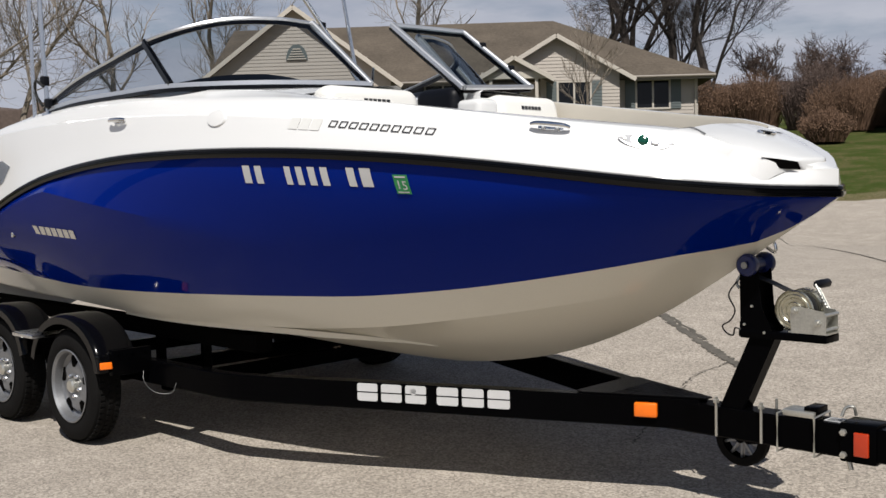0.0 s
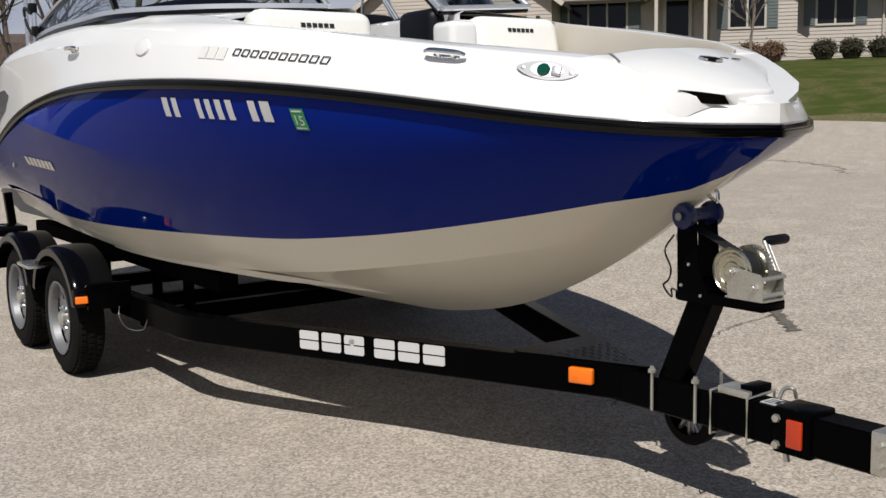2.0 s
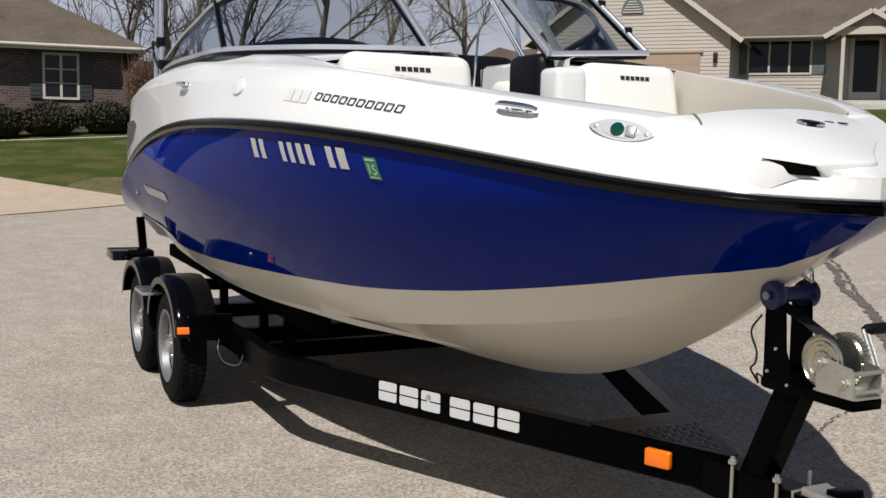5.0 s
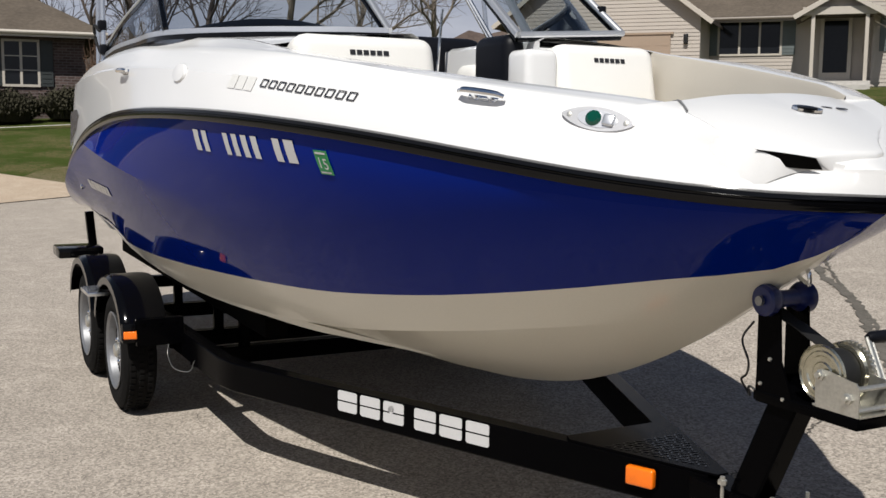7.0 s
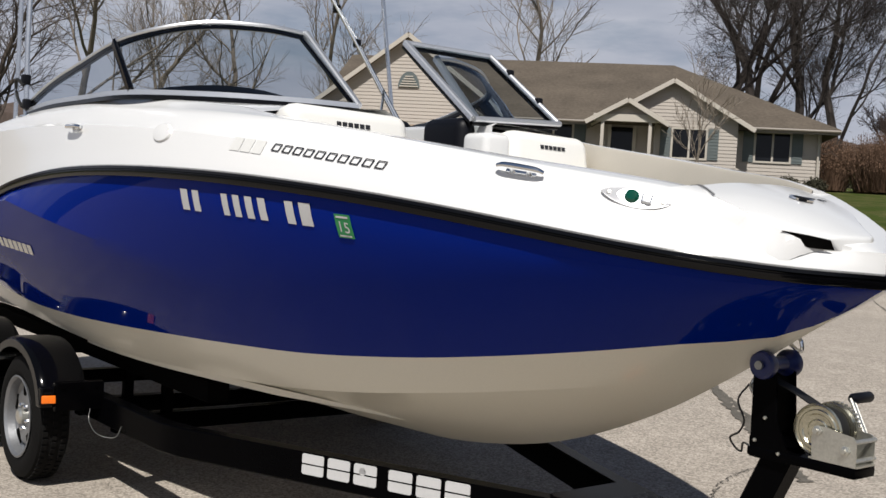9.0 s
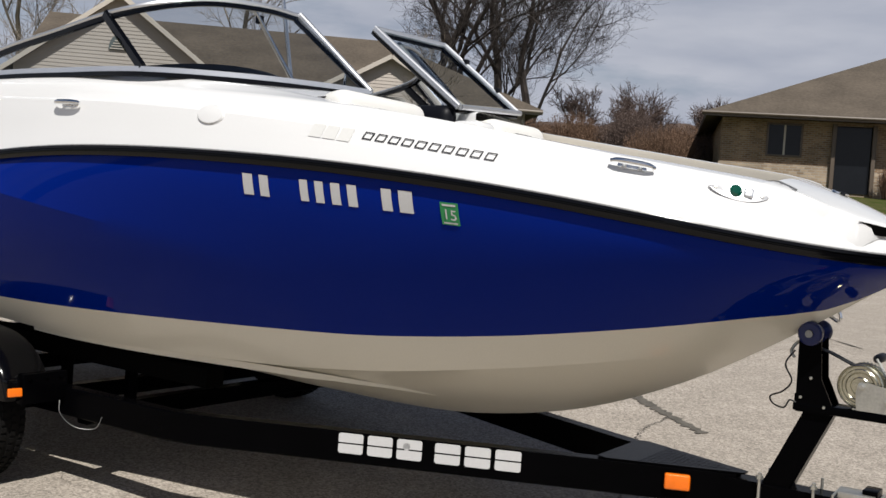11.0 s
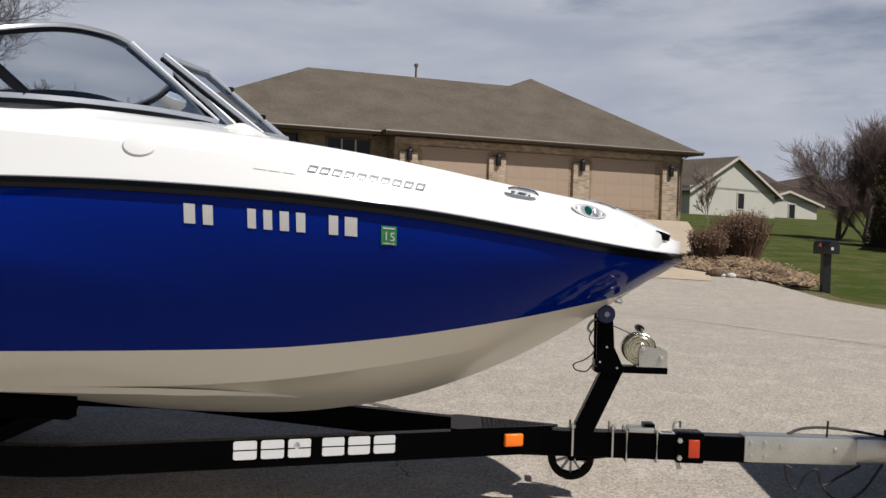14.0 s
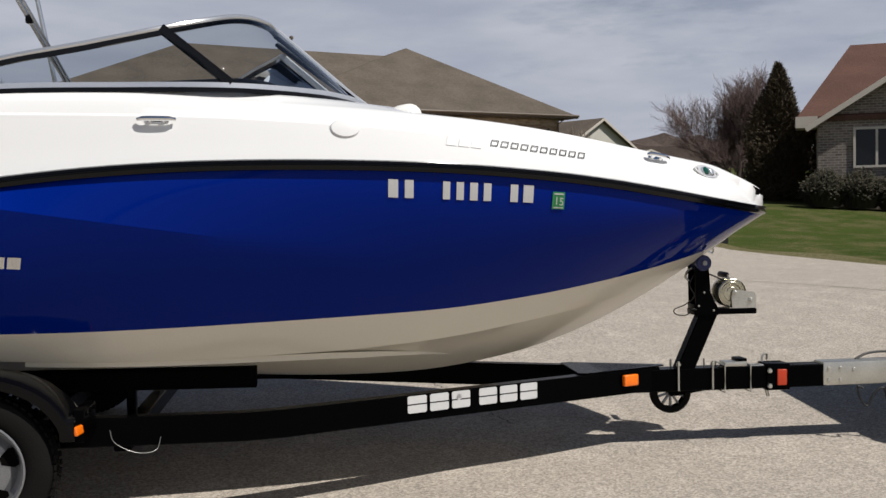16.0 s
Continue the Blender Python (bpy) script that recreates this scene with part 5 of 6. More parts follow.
# ---- tow vehicle, beyond the coupler ----
tow = empty("tow_vehicle", (1.72, 0, 0.065))
tow.rotation_euler.x = radians(4.4)
tow = tagged(tow, "dark sport utility vehicle hitched to the trailer", "vehicle")
CAR = mat("dark grey car paint", (0.03, 0.032, 0.036), 0.25, 0.3, 0.08, 2, 120, 0, 0.5)
body = [(0.02, 0.45), (0.0, 0.75), (0.04, 1.15), (0.16, 1.72), (0.34, 1.86), (1.2, 1.90), (2.3, 1.84), (3.0, 1.32), (4.4, 1.12), (4.6, 0.85), (4.6, 0.40)]
rows = []
for y, k in ((-0.95, 0.90), (-0.90, 0.985), (-0.78, 1.0), (0.78, 1.0), (0.90, 0.985), (0.95, 0.90)):
    rows.append([(x * (1 if k > 0.95 else 0.99) + 0.02 * (1 - k), y * (1 - 0.12 * ease(1.1, 1.9, z)), 0.4 + (z - 0.4) * (k if z > 1 else 1)) for x, z in body])
bm = grid(rows)
for r in (rows[0], rows[-1]):
    bm.faces.new([bm.verts.new(p) for p in r])
bm.faces.new([bm.verts.new(p) for p in (rows[0][0], rows[-1][0], rows[-1][-1], rows[0][-1])])
part("body", bm, CAR, tow)
for x in (0.95, 3.65):
    for s in (-1, 1):
        part("wheel", lathe([(0.0, -0.11), (0.24, -0.11), (0.37, -0.10), (0.38, 0.0), (0.37, 0.10), (0.24, 0.11), (0, 0.10)], Matrix.Translation((x, s * 0.84, 0.38)) @ pose(0, 0, 0, 90, 0, 0), 28), TYRE, tow)
part("hitch", bar((-0.40, 0, 0.42), (0.4, 0, 0.42), 0.06, 0.06), FRAME_BLACK, tow)

# ---- houses ----
DIRT = MULCH


def wall_box(name, u0, u1, v0, v1, z0, z1, material, parent, label=""):
    return part(name, boxes((u0, v0, z0), (u1, v1, z1)), material, parent, label, 0)


def lap_boards(u0, u1, z0, z1, v, step=0.13, top=None):
    """Lapped siding on a front wall: each board leans out at its foot. top: the height of the wall's top at u, for gables."""
    bm = bmesh.new()
    z = z0
    while z < z1 - 0.01:
        h = min(step, z1 - z)
        a, b = u0, u1
        if top:
            us = [u0 + (u1 - u0) * k / 60 for k in range(61) if top(u0 + (u1 - u0) * k / 60) > z + h * 0.5]
            if len(us) < 2:
                break
            a, b = us[0], us[-1]
        lo, hi = v - 0.022, v - 0.004
        vs = [bm.verts.new(p) for p in ((a, v, z), (b, v, z), (b, lo, z), (a, lo, z), (b, hi, z + h), (a, hi, z + h))]
        bm.faces.new((vs[0], vs[1], vs[2], vs[3]))
        bm.faces.new((vs[3], vs[2], vs[4], vs[5]))
        z += step
    return bm


def window(u0, u1, z0, z1, v, parent, panes=2, shutters=0.0, frame_mat=None, name="window", bars=0, shutter_mat=None):
    frame_mat = frame_mat or TRIM
    w = 0.07
    bm = bmesh.new()
    for lo, hi in (((u0 - w, v - 0.06, z0 - w), (u1 + w, v + 0.02, z0)), ((u0 - w, v - 0.06, z1), (u1 + w, v + 0.02, z1 + w)), ((u0 - w, v - 0.06, z0), (u0, v + 0.02, z1)), ((u1, v - 0.06, z0), (u1 + w, v + 0.02, z1))):
        box(bm, lo, hi)
    win = part(name, bm, TRIM_DARK if parent.name.startswith("brick") else frame_mat, parent, "", 0)
    for k in range(panes):
        a, b = u0 + (u1 - u0) * k / panes, u0 + (u1 - u0) * (k + 1) / panes
        part("pane", boxes((a, v - 0.025, z0), (b, v - 0.012, z1)), HOUSE_GLASS, win, "dark reflecting glass", 0)
        if k:
            part("mullion", boxes((a - 0.035, v - 0.05, z0), (a + 0.035, v - 0.01, z1)), frame_mat, win, "", 0)
    for k in range(bars):
        z = z0 + (z1 - z0) * (k + 1) / (bars + 1)
        part("glazing_bar", boxes((u0, v - 0.04, z - 0.015), (u1, v - 0.02, z + 0.015)), frame_mat, win, "", 0)
    if shutters:
        for a in (u0 - w - shutters, u1 + w):
            sh = part("shutter", boxes((a + 0.01, v - 0.06, z0 - 0.05), (a + shutters - 0.01, v - 0.01, z1 + 0.05)), shutter_mat or SHUTTER, win, "", 0)
            for q in range(9):
                z = z0 + (z1 - z0) * (q + 0.5) / 9
                part("slat", boxes((a + 0.05, v - 0.072, z - 0.03), (a + shutters - 0.05, v - 0.058, z + 0.025)), shutter_mat or SHUTTER, sh, "", 0)
    return win


def garage_door(u0, u1, z0, z1, v, parent, material=None):
    door = part("garage_door", boxes((u0, v - 0.01, z0), (u1, v + 0.03, z1)), material or GARAGE, parent, "closed panelled garage door", 0)
    n = max(4, round((u1 - u0) / 0.65))
    for r in range(4):
        for c in range(n):
            a, b = u0 + (u1 - u0) * c / n, u0 + (u1 - u0) * (c + 1) / n
            lo, hi = z0 + (z1 - z0) * r / 4, z0 + (z1 - z0) * (r + 1) / 4
            part("panel", boxes((a + 0.06, v - 0.016, lo + 0.07), (b - 0.06, v - 0.008, hi - 0.07), 0.004), material or GARAGE, door, "", 0)
    part("door_trim", boxes((u0 - 0.1, v - 0.05, z1), (u1 + 0.1, v + 0.02, z1 + 0.07)), material or GARAGE, parent, "", 0)
    return door


def shell(faces, material, parent, name="roof", thick=0.16, label=""):
    """Roof planes as outlines of points, given thickness downwards."""
    bm, at = bmesh.new(), {}

    def vert(p, down):
        key = (round(p[0], 3), round(p[1], 3), round(p[2] - down, 3))
        if key not in at:
            at[key] = bm.verts.new(key)
        return at[key]

    rims = [tuple(sorted((f[k], f[(k + 1) % len(f)]))) for f in faces for k in range(len(f))]
    for f in faces:
        bm.faces.new([vert(p, 0) for p in f])
        bm.faces.new([vert(p, thick) for p in f][::-1])
        for k in range(len(f)):
            p, q = f[k], f[(k + 1) % len(f)]
            if rims.count(tuple(sorted((p, q)))) == 1:
                bm.faces.new((vert(p, 0), vert(p, thick), vert(q, thick), vert(q, 0)))
    return part(name, bm, material, parent, label, 0)


def hip(u0, u1, v0, v1, z, ridge_u0, ridge_u1, ridge_z, ridge_v=None):
    vm = (v0 + v1) / 2 if ridge_v is None else ridge_v
    a, b, c, d = (u0, v0, z), (u1, v0, z), (u1, v1, z), (u0, v1, z)
    e, f = (ridge_u0, vm, ridge_z), (ridge_u1, vm, ridge_z)
    if abs(ridge_u1 - ridge_u0) < 0.01:
        return [[a, b, e], [b, c, e], [c, d, e], [d, a, e]]
    return [[a, b, f, e], [b, c, f], [c, d, e, f], [d, a, e]]


def fascia(u0, u1, v, z, parent, material=None, high=0.17):
    part("fascia", boxes((u0, v - 0.02, z - high), (u1, v + 0.02, z)), material or TRIM, parent, "", 0)
    part("gutter", tube([(u0, v - 0.06, z - 0.05), (u1, v - 0.06, z - 0.05)], 0.055, 8), material or TRIM, parent)


def gable_front(u0, u1, v, depth, z, peak, parent, over=0.35, roof_mat=None, wall_mat=None, board=0.16):
    """A gable that faces the street: two roof slopes, barge boards and a boarded triangle."""
    um = (u0 + u1) / 2
    k = (peak - z) / (um - u0)
    a, b = u0 - over, u1 + over
    shell([[(a, v - 0.35, z - k * over), (um, v - 0.35, peak), (um, v + depth, peak), (a, v + depth, z - k * over)], [(um, v - 0.35, peak), (b, v - 0.35, z - k * over), (b, v + depth, z - k * over), (um, v + depth, peak)]], roof_mat or SHINGLE, parent, "gable_roof", 0.12)
    for p, q in (((a, v - 0.37, z - k * over - 0.10), (um, v - 0.37, peak - 0.10)), ((um, v - 0.37, peak - 0.10), (b, v - 0.37, z - k * over - 0.10))):
        part("barge_board", bar(p, q, 0.04, board), TRIM, parent)
    bm = bmesh.new()
    slab([(u0, z), (u1, z), (um, peak - 0.02)], 0.1, Matrix(((1, 0, 0, 0), (0, 0, 1, v), (0, 1, 0, 0), (0, 0, 0, 1))), bm)
    part("gable_wall", bm, wall_mat or SIDING, parent, "", 0)
    if not wall_mat:
        part("gable_siding", lap_boards(u0, u1, z, peak, v, 0.13, lambda u: peak - k * abs(u - um)), SIDING, parent, "", 0)


# beige ranch house with two gables
ranch = tagged(empty("ranch_house", (-23.9, 27.9, 3.0), 40.5), "single-storey beige siding ranch house with brown shingles", "house")
wall_box("wall", -12.2, 6.3, 0.0, 11, -1.5, 2.35, SIDING, ranch, "beige lap siding wall")
part("siding", lap_boards(-5.1, 6.3, 0.0, 2.35, 0.0), SIDING, ranch, "", 0)
wall_box("garage_wall", -12.2, -5.2, -2.4, 0.0, -1.5, 2.4, SIDING, ranch)
part("siding", lap_boards(-12.2, -5.2, -0.15, 2.45, -2.4), SIDING, ranch, "", 0)
wall_box("bay_wall", 0.3, 3.27, -0.7, 0.0, -1.5, 2.56, SIDING, ranch)
part("siding", lap_boards(0.3, 3.27, 0.0, 2.57, -0.7), SIDING, ranch, "", 0)
wall_box("foundation", -12.25, 6.35, -0.05, 11.05, -1.6, 0.0, STONE, ranch)
shell(hip(-12.8, 6.85, -0.65, 11.3, 2.48, -13.0, 1.05, 5.52), SHINGLE, ranch, "roof", 0.16, "brown grey asphalt shingle roof")
fascia(-5.2, -1.95, -0.65, 2.45, ranch, GUTTER)
fascia(3.75, 6.85, -0.65, 2.45, ranch, GUTTER)
gable_front(-12.3, -5.1, -2.4, 7.5, 2.45, 5.15, ranch)
gable_front(-1.68, 3.50, -0.7, 5.5, 2.57, 4.08, ranch)
gable_front(-1.75, 0.35, -2.0, 2.5, 2.55, 3.15, ranch, 0.42, None, None, 0.16)
for u in (-1.56, 0.12):
    part("porch_post", bar((u, -2.1, 0.0), (u, -2.1, 2.4), 0.12, 0.12), TRIM, ranch)
part("porch_beam", boxes((-1.9, -2.2, 2.30), (0.5, -2.0, 2.55)), TRIM, ranch, "", 0)
part("porch_floor", boxes((-1.8, -2.3, -0.4), (0.3, 0.0, 0.12)), STONE, ranch, "concrete porch slab", 0)
part("porch_step", boxes((-1.3, -2.65, -0.4), (0.2, -2.3, -0.03)), STONE, ranch, "", 0)
door = part("front_door", boxes((-1.28, -0.14, 0.35), (-0.48, -0.10, 2.28)), HOUSE_GLASS, ranch, "dark glazed storm door", 0)
part("door_frame", boxes((-1.40, -0.16, 0.15), (-1.28, -0.10, 2.40)), TRIM, door, "", 0)
part("door_frame", boxes((-0.48, -0.16, 0.15), (-0.36, -0.10, 2.40)), TRIM, door, "", 0)
part("kick_plate", boxes((-1.28, -0.155, 0.15), (-0.48, -0.10, 0.50)), TRIM, door, "", 0)
part("porch_siding", lap_boards(-2.2, 0.3, 0.1, 2.4, -0.03), SIDING, ranch, "", 0)
window(-4.85, -2.75, 1.2, 2.32, 0.0, ranch, 3, 0.46)
window(0.98, 2.15, 1.22, 2.25, -0.7, ranch, 2, 0.40)
window(4.0, 5.2, 1.28, 2.3, 0.0, ranch, 2, 0.40)
garage_door(-11.2, -6.2, -0.1, 1.75, -2.46, ranch)
m = Matrix(((1, 0, 0, -8.65), (0, 0, -1, -2.42), (0, 1, 0, 3.17), (0, 0, 0, 1)))
vent = part("arched_vent", slab([(0.40 * math.cos(a), 0.58 * math.sin(a)) for a in [math.pi * k / 14 for k in range(15)]], 0.04, m), SHUTTER, ranch, "half-round louvred vent", 0)
for k in range(5):
    part("louvre", boxes((-8.65 - 0.35 + 0.05 * k, -2.49, 3.19 + 0.09 * k), (-8.65 + 0.35 - 0.05 * k, -2.455, 3.23 + 0.09 * k)), TRIM, vent, "", 0)
part("wall_lamp", cushion((-5.75, -2.55, 1.4), (-5.6, -2.4, 1.75), 0.03), MAIL_BLACK, ranch)
part("downpipe", tube([(6.2, -0.08, 0.0), (6.2, -0.08, 2.35)], 0.04, 8), TRIM, ranch)

# tan brick house with three garage doors
brick = tagged(empty("brick_house", (-13.0, 33.3, 3.0), 21.7), "single-storey tan brick house with three garage doors", "house")
wall_box("wall", 1.3, 11.0, 1.05, 12.0, -1.5, 2.6, BRICK_TAN, brick, "tan brick wall")
wall_box("garage_wall", 10.4, 24.0, 0.0, 14.0, -1.5, 2.6, BRICK_TAN, brick)
shell(hip(0.65, 19.0, 0.0, 12.3, 2.70, 8.2, 18.6, 5.97), SHINGLE, brick, "roof", 0.18, "brown asphalt shingle hip roof")
shell(hip(9.8, 24.5, -0.6, 14.6, 2.70, 19.4, 19.4, 6.46, 6.4), SHINGLE, brick, "garage_roof", 0.18)
fascia(0.5, 9.8, 0.0, 2.70, brick, TRIM_DARK)
fascia(9.8, 24.7, -0.6, 2.70, brick, TRIM_DARK)
for a, b in ((11.6, 14.45), (15.35, 18.3), (19.4, 22.6)):
    garage_door(a, b, 0.0, 2.1, 0.0, brick)
for u in (10.98, 14.9, 18.85, 23.3):
    part("pillar", boxes((u - 0.38, -0.14, -1.0), (u + 0.38, 0.0, 1.9)), BRICK_STONE, brick, "cream stone pillar", 0)
    lamp = part("wall_lantern", cushion((u - 0.09, -0.32, 1.55), (u + 0.09, -0.14, 1.95), 0.03), MAIL_BLACK, brick, "black wall lantern")
    part("lantern_cap", lathe([(0.13, 0.0), (0.05, 0.12), (0.0, 0.16)], Matrix.Translation((u, -0.23, 1.94)), 10), MAIL_BLACK, lamp)
part("stone_band", boxes((10.4, -0.05, 2.22), (24.0, 0.0, 2.5)), BRICK_STONE, brick, "cream stone band", 0)
window(3.0, 4.15, 1.3, 2.4, 1.05, brick, 2, 0.0, TRIM)
window(7.9, 9.65, 1.1, 2.35, 1.05, brick, 3, 0.0, TRIM)
# Flat panel in dark window glass paints the shade of a recessed entry.
door = part("entry_shade", boxes((5.4, 1.01, 0.0), (6.7, 1.07, 2.45)), HOUSE_GLASS, brick, "flat dark panel painted for the shaded entry", 0)
for u in (5.3, 6.7):
    part("entry_post", bar((u, 0.9, 0.0), (u, 0.9, 2.5), 0.14, 0.14), TRIM_DARK, brick)
part("stone_base", boxes((1.25, 0.98, -1.0), (5.3, 1.05, 0.95)), BRICK_STONE, brick, "cream stone base", 0)
part("stone_base", boxes((6.8, 0.98, -1.0), (10.4, 1.05, 0.80)), BRICK_STONE, brick, "cream stone base", 0)
part("vent_pipe", tube([(13.4, 6.3, 5.7), (13.4, 6.3, 6.55)], 0.05, 8), TRIM_DARK, brick)
part("vent_hood", lathe([(0.10, 0), (0.10, 0.10), (0.0, 0.16)], Matrix.Translation((13.4, 6.3, 6.5)), 10), TRIM_DARK, brick)
part("downpipe", tube([(24.0, -0.5, 2.5), (23.9, -0.12, 2.3), (23.9, -0.12, 0.0)], 0.045, 8), TRIM_DARK, brick)

# dark brick neighbour
side_house = tagged(empty("neighbour_house", (-30.2, 2.6, 1.45), 84), "dark brick neighbour house with brown shingle roof", "house")
wall_box("wall", -14, 0.4, 0.0, 9, -1.2, 2.5, BRICK_DARK, side_house, "dark brick wall")
shell(hip(-15, 1.0, -0.6, 9.6, 2.6, -10, -4.0, 5.4), SHINGLE, side_house, "roof", 0.16, "brown shingle roof")
fascia(-15, 1.0, -0.6, 2.58, side_house)
window(-1.77, -0.90, 1.1, 2.3, 0.0, side_house, 2, 0.36, TRIM, "window", 2, SHUTTER_DARK)
window(-6.3, -4.6, 1.1, 2.3, 0.0, side_house, 2, 0.45, TRIM, "window", 2, SHUTTER_DARK)

# grey brick house with a red brown roof
gable_house = tagged(empty("gable_house", (12.8, 26.5, 1.5), -26), "grey brown brick house with red-brown shingle roof", "house")
wall_box("wall", 1.1, 16.0, 0.0, 11, -1.2, 2.55, BRICK_GREY, gable_house, "grey brown brick wall")
shell(hip(0.5, 17.0, -0.6, 11.6, 2.6, 2.3, 13.0, 5.6), SHINGLE_RED, gable_house, "roof", 0.16, "red-brown shingle roof")
gable_front(1.1, 5.1, -0.5, 4.0, 2.5, 3.75, gable_house, 0.35, SHINGLE_RED, BRICK_GREY)
wall_box("gable_base", 1.1, 5.1, -0.5, 0.0, -1.2, 2.5, BRICK_GREY, gable_house)
window(2.2, 4.0, 1.05, 2.15, -0.5, gable_house, 3, 0.0)
part("eave_return", boxes((0.45, -0.7, 2.25), (1.1, 0.3, 2.6)), TRIM, gable_house, "", 0)

# far pale houses
for at, rz, wide, peak in (((13.9, 61.5, 3.55), 35, 8.4, 4.0), ((20.4, 70.2, 3.3), 30, 6.6, 2.6)):
    h = tagged(empty("far_house", at, rz), "pale cream far house with a brown gabled roof", "house", "pale houses down the slope")
    wall_box("wall", 0.1, wide, 0.0, 13, -3, 1.9, SIDING_PALE, h, "pale cream siding wall")
    gable_front(0.1, wide, 0.0, 13.0, 1.75, peak, h, 0.4, SHINGLE, SIDING_PALE)
    window(wide * 0.55, wide * 0.55 + 0.6, 0.6, 1.6, 0.0, h, 1)

strip("driveway", [(4.9, 18.0), (-5.0, 20.0), (-2.6, 37.5), (9.6, 42.0)], CONCRETE_WARM, 0.012, "pale concrete driveway to the garages", "driveway")
strip("driveway_1", [(-14.4, 13.0), (-18.0, 9.0), (-31.5, 17.9), (-26.5, 22.4)], CONCRETE_WARM, 0.012, "pale concrete driveway", "driveway")

strip("driveway_2", [(-13.2, -6.0), (-16.4, 1.0), (-17.35, 1.0), (-25.0, -3.6)], CONCRETE_WARM, 0.014, "tan concrete driveway apron at the lawn edge", "driveway")
strip("edging", [(-27.30, -4.0), (-26.95, 3.3), (-27.10, 3.3), (-27.46, -4.0)], STONE, 0.05, "pale stone edging in front of the hedge", "edging")

# ---- trees and shrubs ----


def bare_tree(name, at, height, trunk_r, seed, label, bark=None, spread=0.9, levels=5, low=0.22, twig=None, forks=3, lean=0.0, group="", thin=0.012):
    """A leafless tree: tapered trunk, limbs and many fine twigs."""
    rng = random.Random(seed)
    bark = bark or BARK
    tree = tagged(empty(name, at), label, "tree", group)
    big, small = bmesh.new(), bmesh.new()

    def grow(p, d, length, r, level):
        r = max(r, thin)
        pts, q, v = [p], p.copy(), d.copy()
        n = 4 if level < 2 else 3
        for k in range(n):
            v = (v + Vector((rng.gauss(0, 1), rng.gauss(0, 1), rng.gauss(0, 0.7))) * (0.10 + 0.03 * level) + Vector((0, 0, 0.05 if level else 0))).normalized()
            q = q + v * (length / n)
            pts.append(q.copy())
        end = 0.62 if level < levels - 1 else 0.35
        tube(pts, r, 7 if level < 2 else (4 if level < 3 else 3), big if level < 2 else small, [1 - (1 - end) * k / n for k in range(n + 1)])
        if level >= levels - 1:
            return
        kids = forks + (level > 0) + (rng.random() < 0.5)
        for k in range(kids):
            t = (low if level == 0 else 0.25) + (1 - (low if level == 0 else 0.25)) * (k + rng.uniform(0.2, 1.0)) / kids
            t = min(t, 1.0)
            i = min(int(t * n), n - 1)
            b = pts[i].lerp(pts[i + 1], t * n - i)
            a = rng.uniform(0, 2 * math.pi) + k * 2.4
            s = v.cross(Vector((math.cos(a), math.sin(a), 0.3))).normalized()
            w = (v * rng.uniform(0.5, 0.9) + s * spread * rng.uniform(0.6, 1.1) + Vector((0, 0, 0.18))).normalized()
            grow(b, w, length * rng.uniform(0.50, 0.78), r * (1 - 0.38 * t) * rng.uniform(0.42, 0.62), level + 1)
        grow(pts[-1], (v + Vector((rng.gauss(0, 0.2), rng.gauss(0, 0.2), 0))).normalized(), length * 0.7, r * end, level + 1)

    grow(Vector((0, 0, -0.3)), Vector((lean, 0, 1)).normalized(), height * 0.42, trunk_r, 0)
    part("trunk", big, bark, tree, "bare trunk and limbs")
    part("crown", small, twig or bark, tree, "leafless branches and twigs", 0)
    return tree


def at_land(x, y):
    return (x, y, land(x, y))


for x, y, h, r, sd in ((-29.3, 39.2, 14.5, 0.30, 3), (-27.4, 40.4, 14.0, 0.34, 11), (-26.0, 41.3, 13.5, 0.30, 13), (-24.2, 42.4, 13.0, 0.26, 17)):
    bare_tree("large_tree", at_land(x, y), h, r, sd, "large old leafless tree with dark spreading limbs", BARK_DARK, 0.85, 7, 0.18, None, 2, 0, "large trees behind the ranch house", 0.008)
k = 0
for x, y, h, r, pale in ((-40.5, 37.2, 13, 0.22, 1), (-51, 25, 12, 0.2, 1), (-48.5, 30, 12.5, 0.2, 1), (-54, 17.8, 14, 0.24, 1), (-53, 20.6, 12, 0.2, 1), (-46.7, 7.5, 10, 0.2, 0), (-42, 5.1, 9, 0.17, 0), (-44, 10, 9.5, 0.18, 0), (-58, 12, 12, 0.2, 0)):
    k += 1
    bare_tree("bare_tree", at_land(x, y), h, r, 20 + k, "slender leafless tree with pale bark" if pale else "leafless tree with dark twigs", BARK_PALE if pale else BARK, 0.75, 5, 0.2, None, 3, 0, "bare trees behind the houses")
for x, y, h, sd in ((13.9, 32.6, 4.5, 41), (13.35, 33.8, 4.6, 42), (14.5, 34.2, 4.5, 43)):
    bare_tree("ornamental_tree", at_land(x, y), h, 0.11, sd, "small leafless tree with dense purple-brown twigs", BARK, 0.52, 6, 0.06, TWIG_RED, 4, 0, "ornamental trees on the lawn", 0.0042)
bare_tree("young_tree", at_land(-16.4, 21.1), 4.6, 0.05, 54, "young leafless tree in a mulch ring", BARK_PALE, 0.42, 5, 0.35, None, 2, 0, "", 0.006)
bare_tree("young_tree", at_land(10.5, 42), 2.8, 0.035, 52, "thin young leafless tree with pale bark", BARK_PALE, 0.5, 5, 0.3, None, 3)
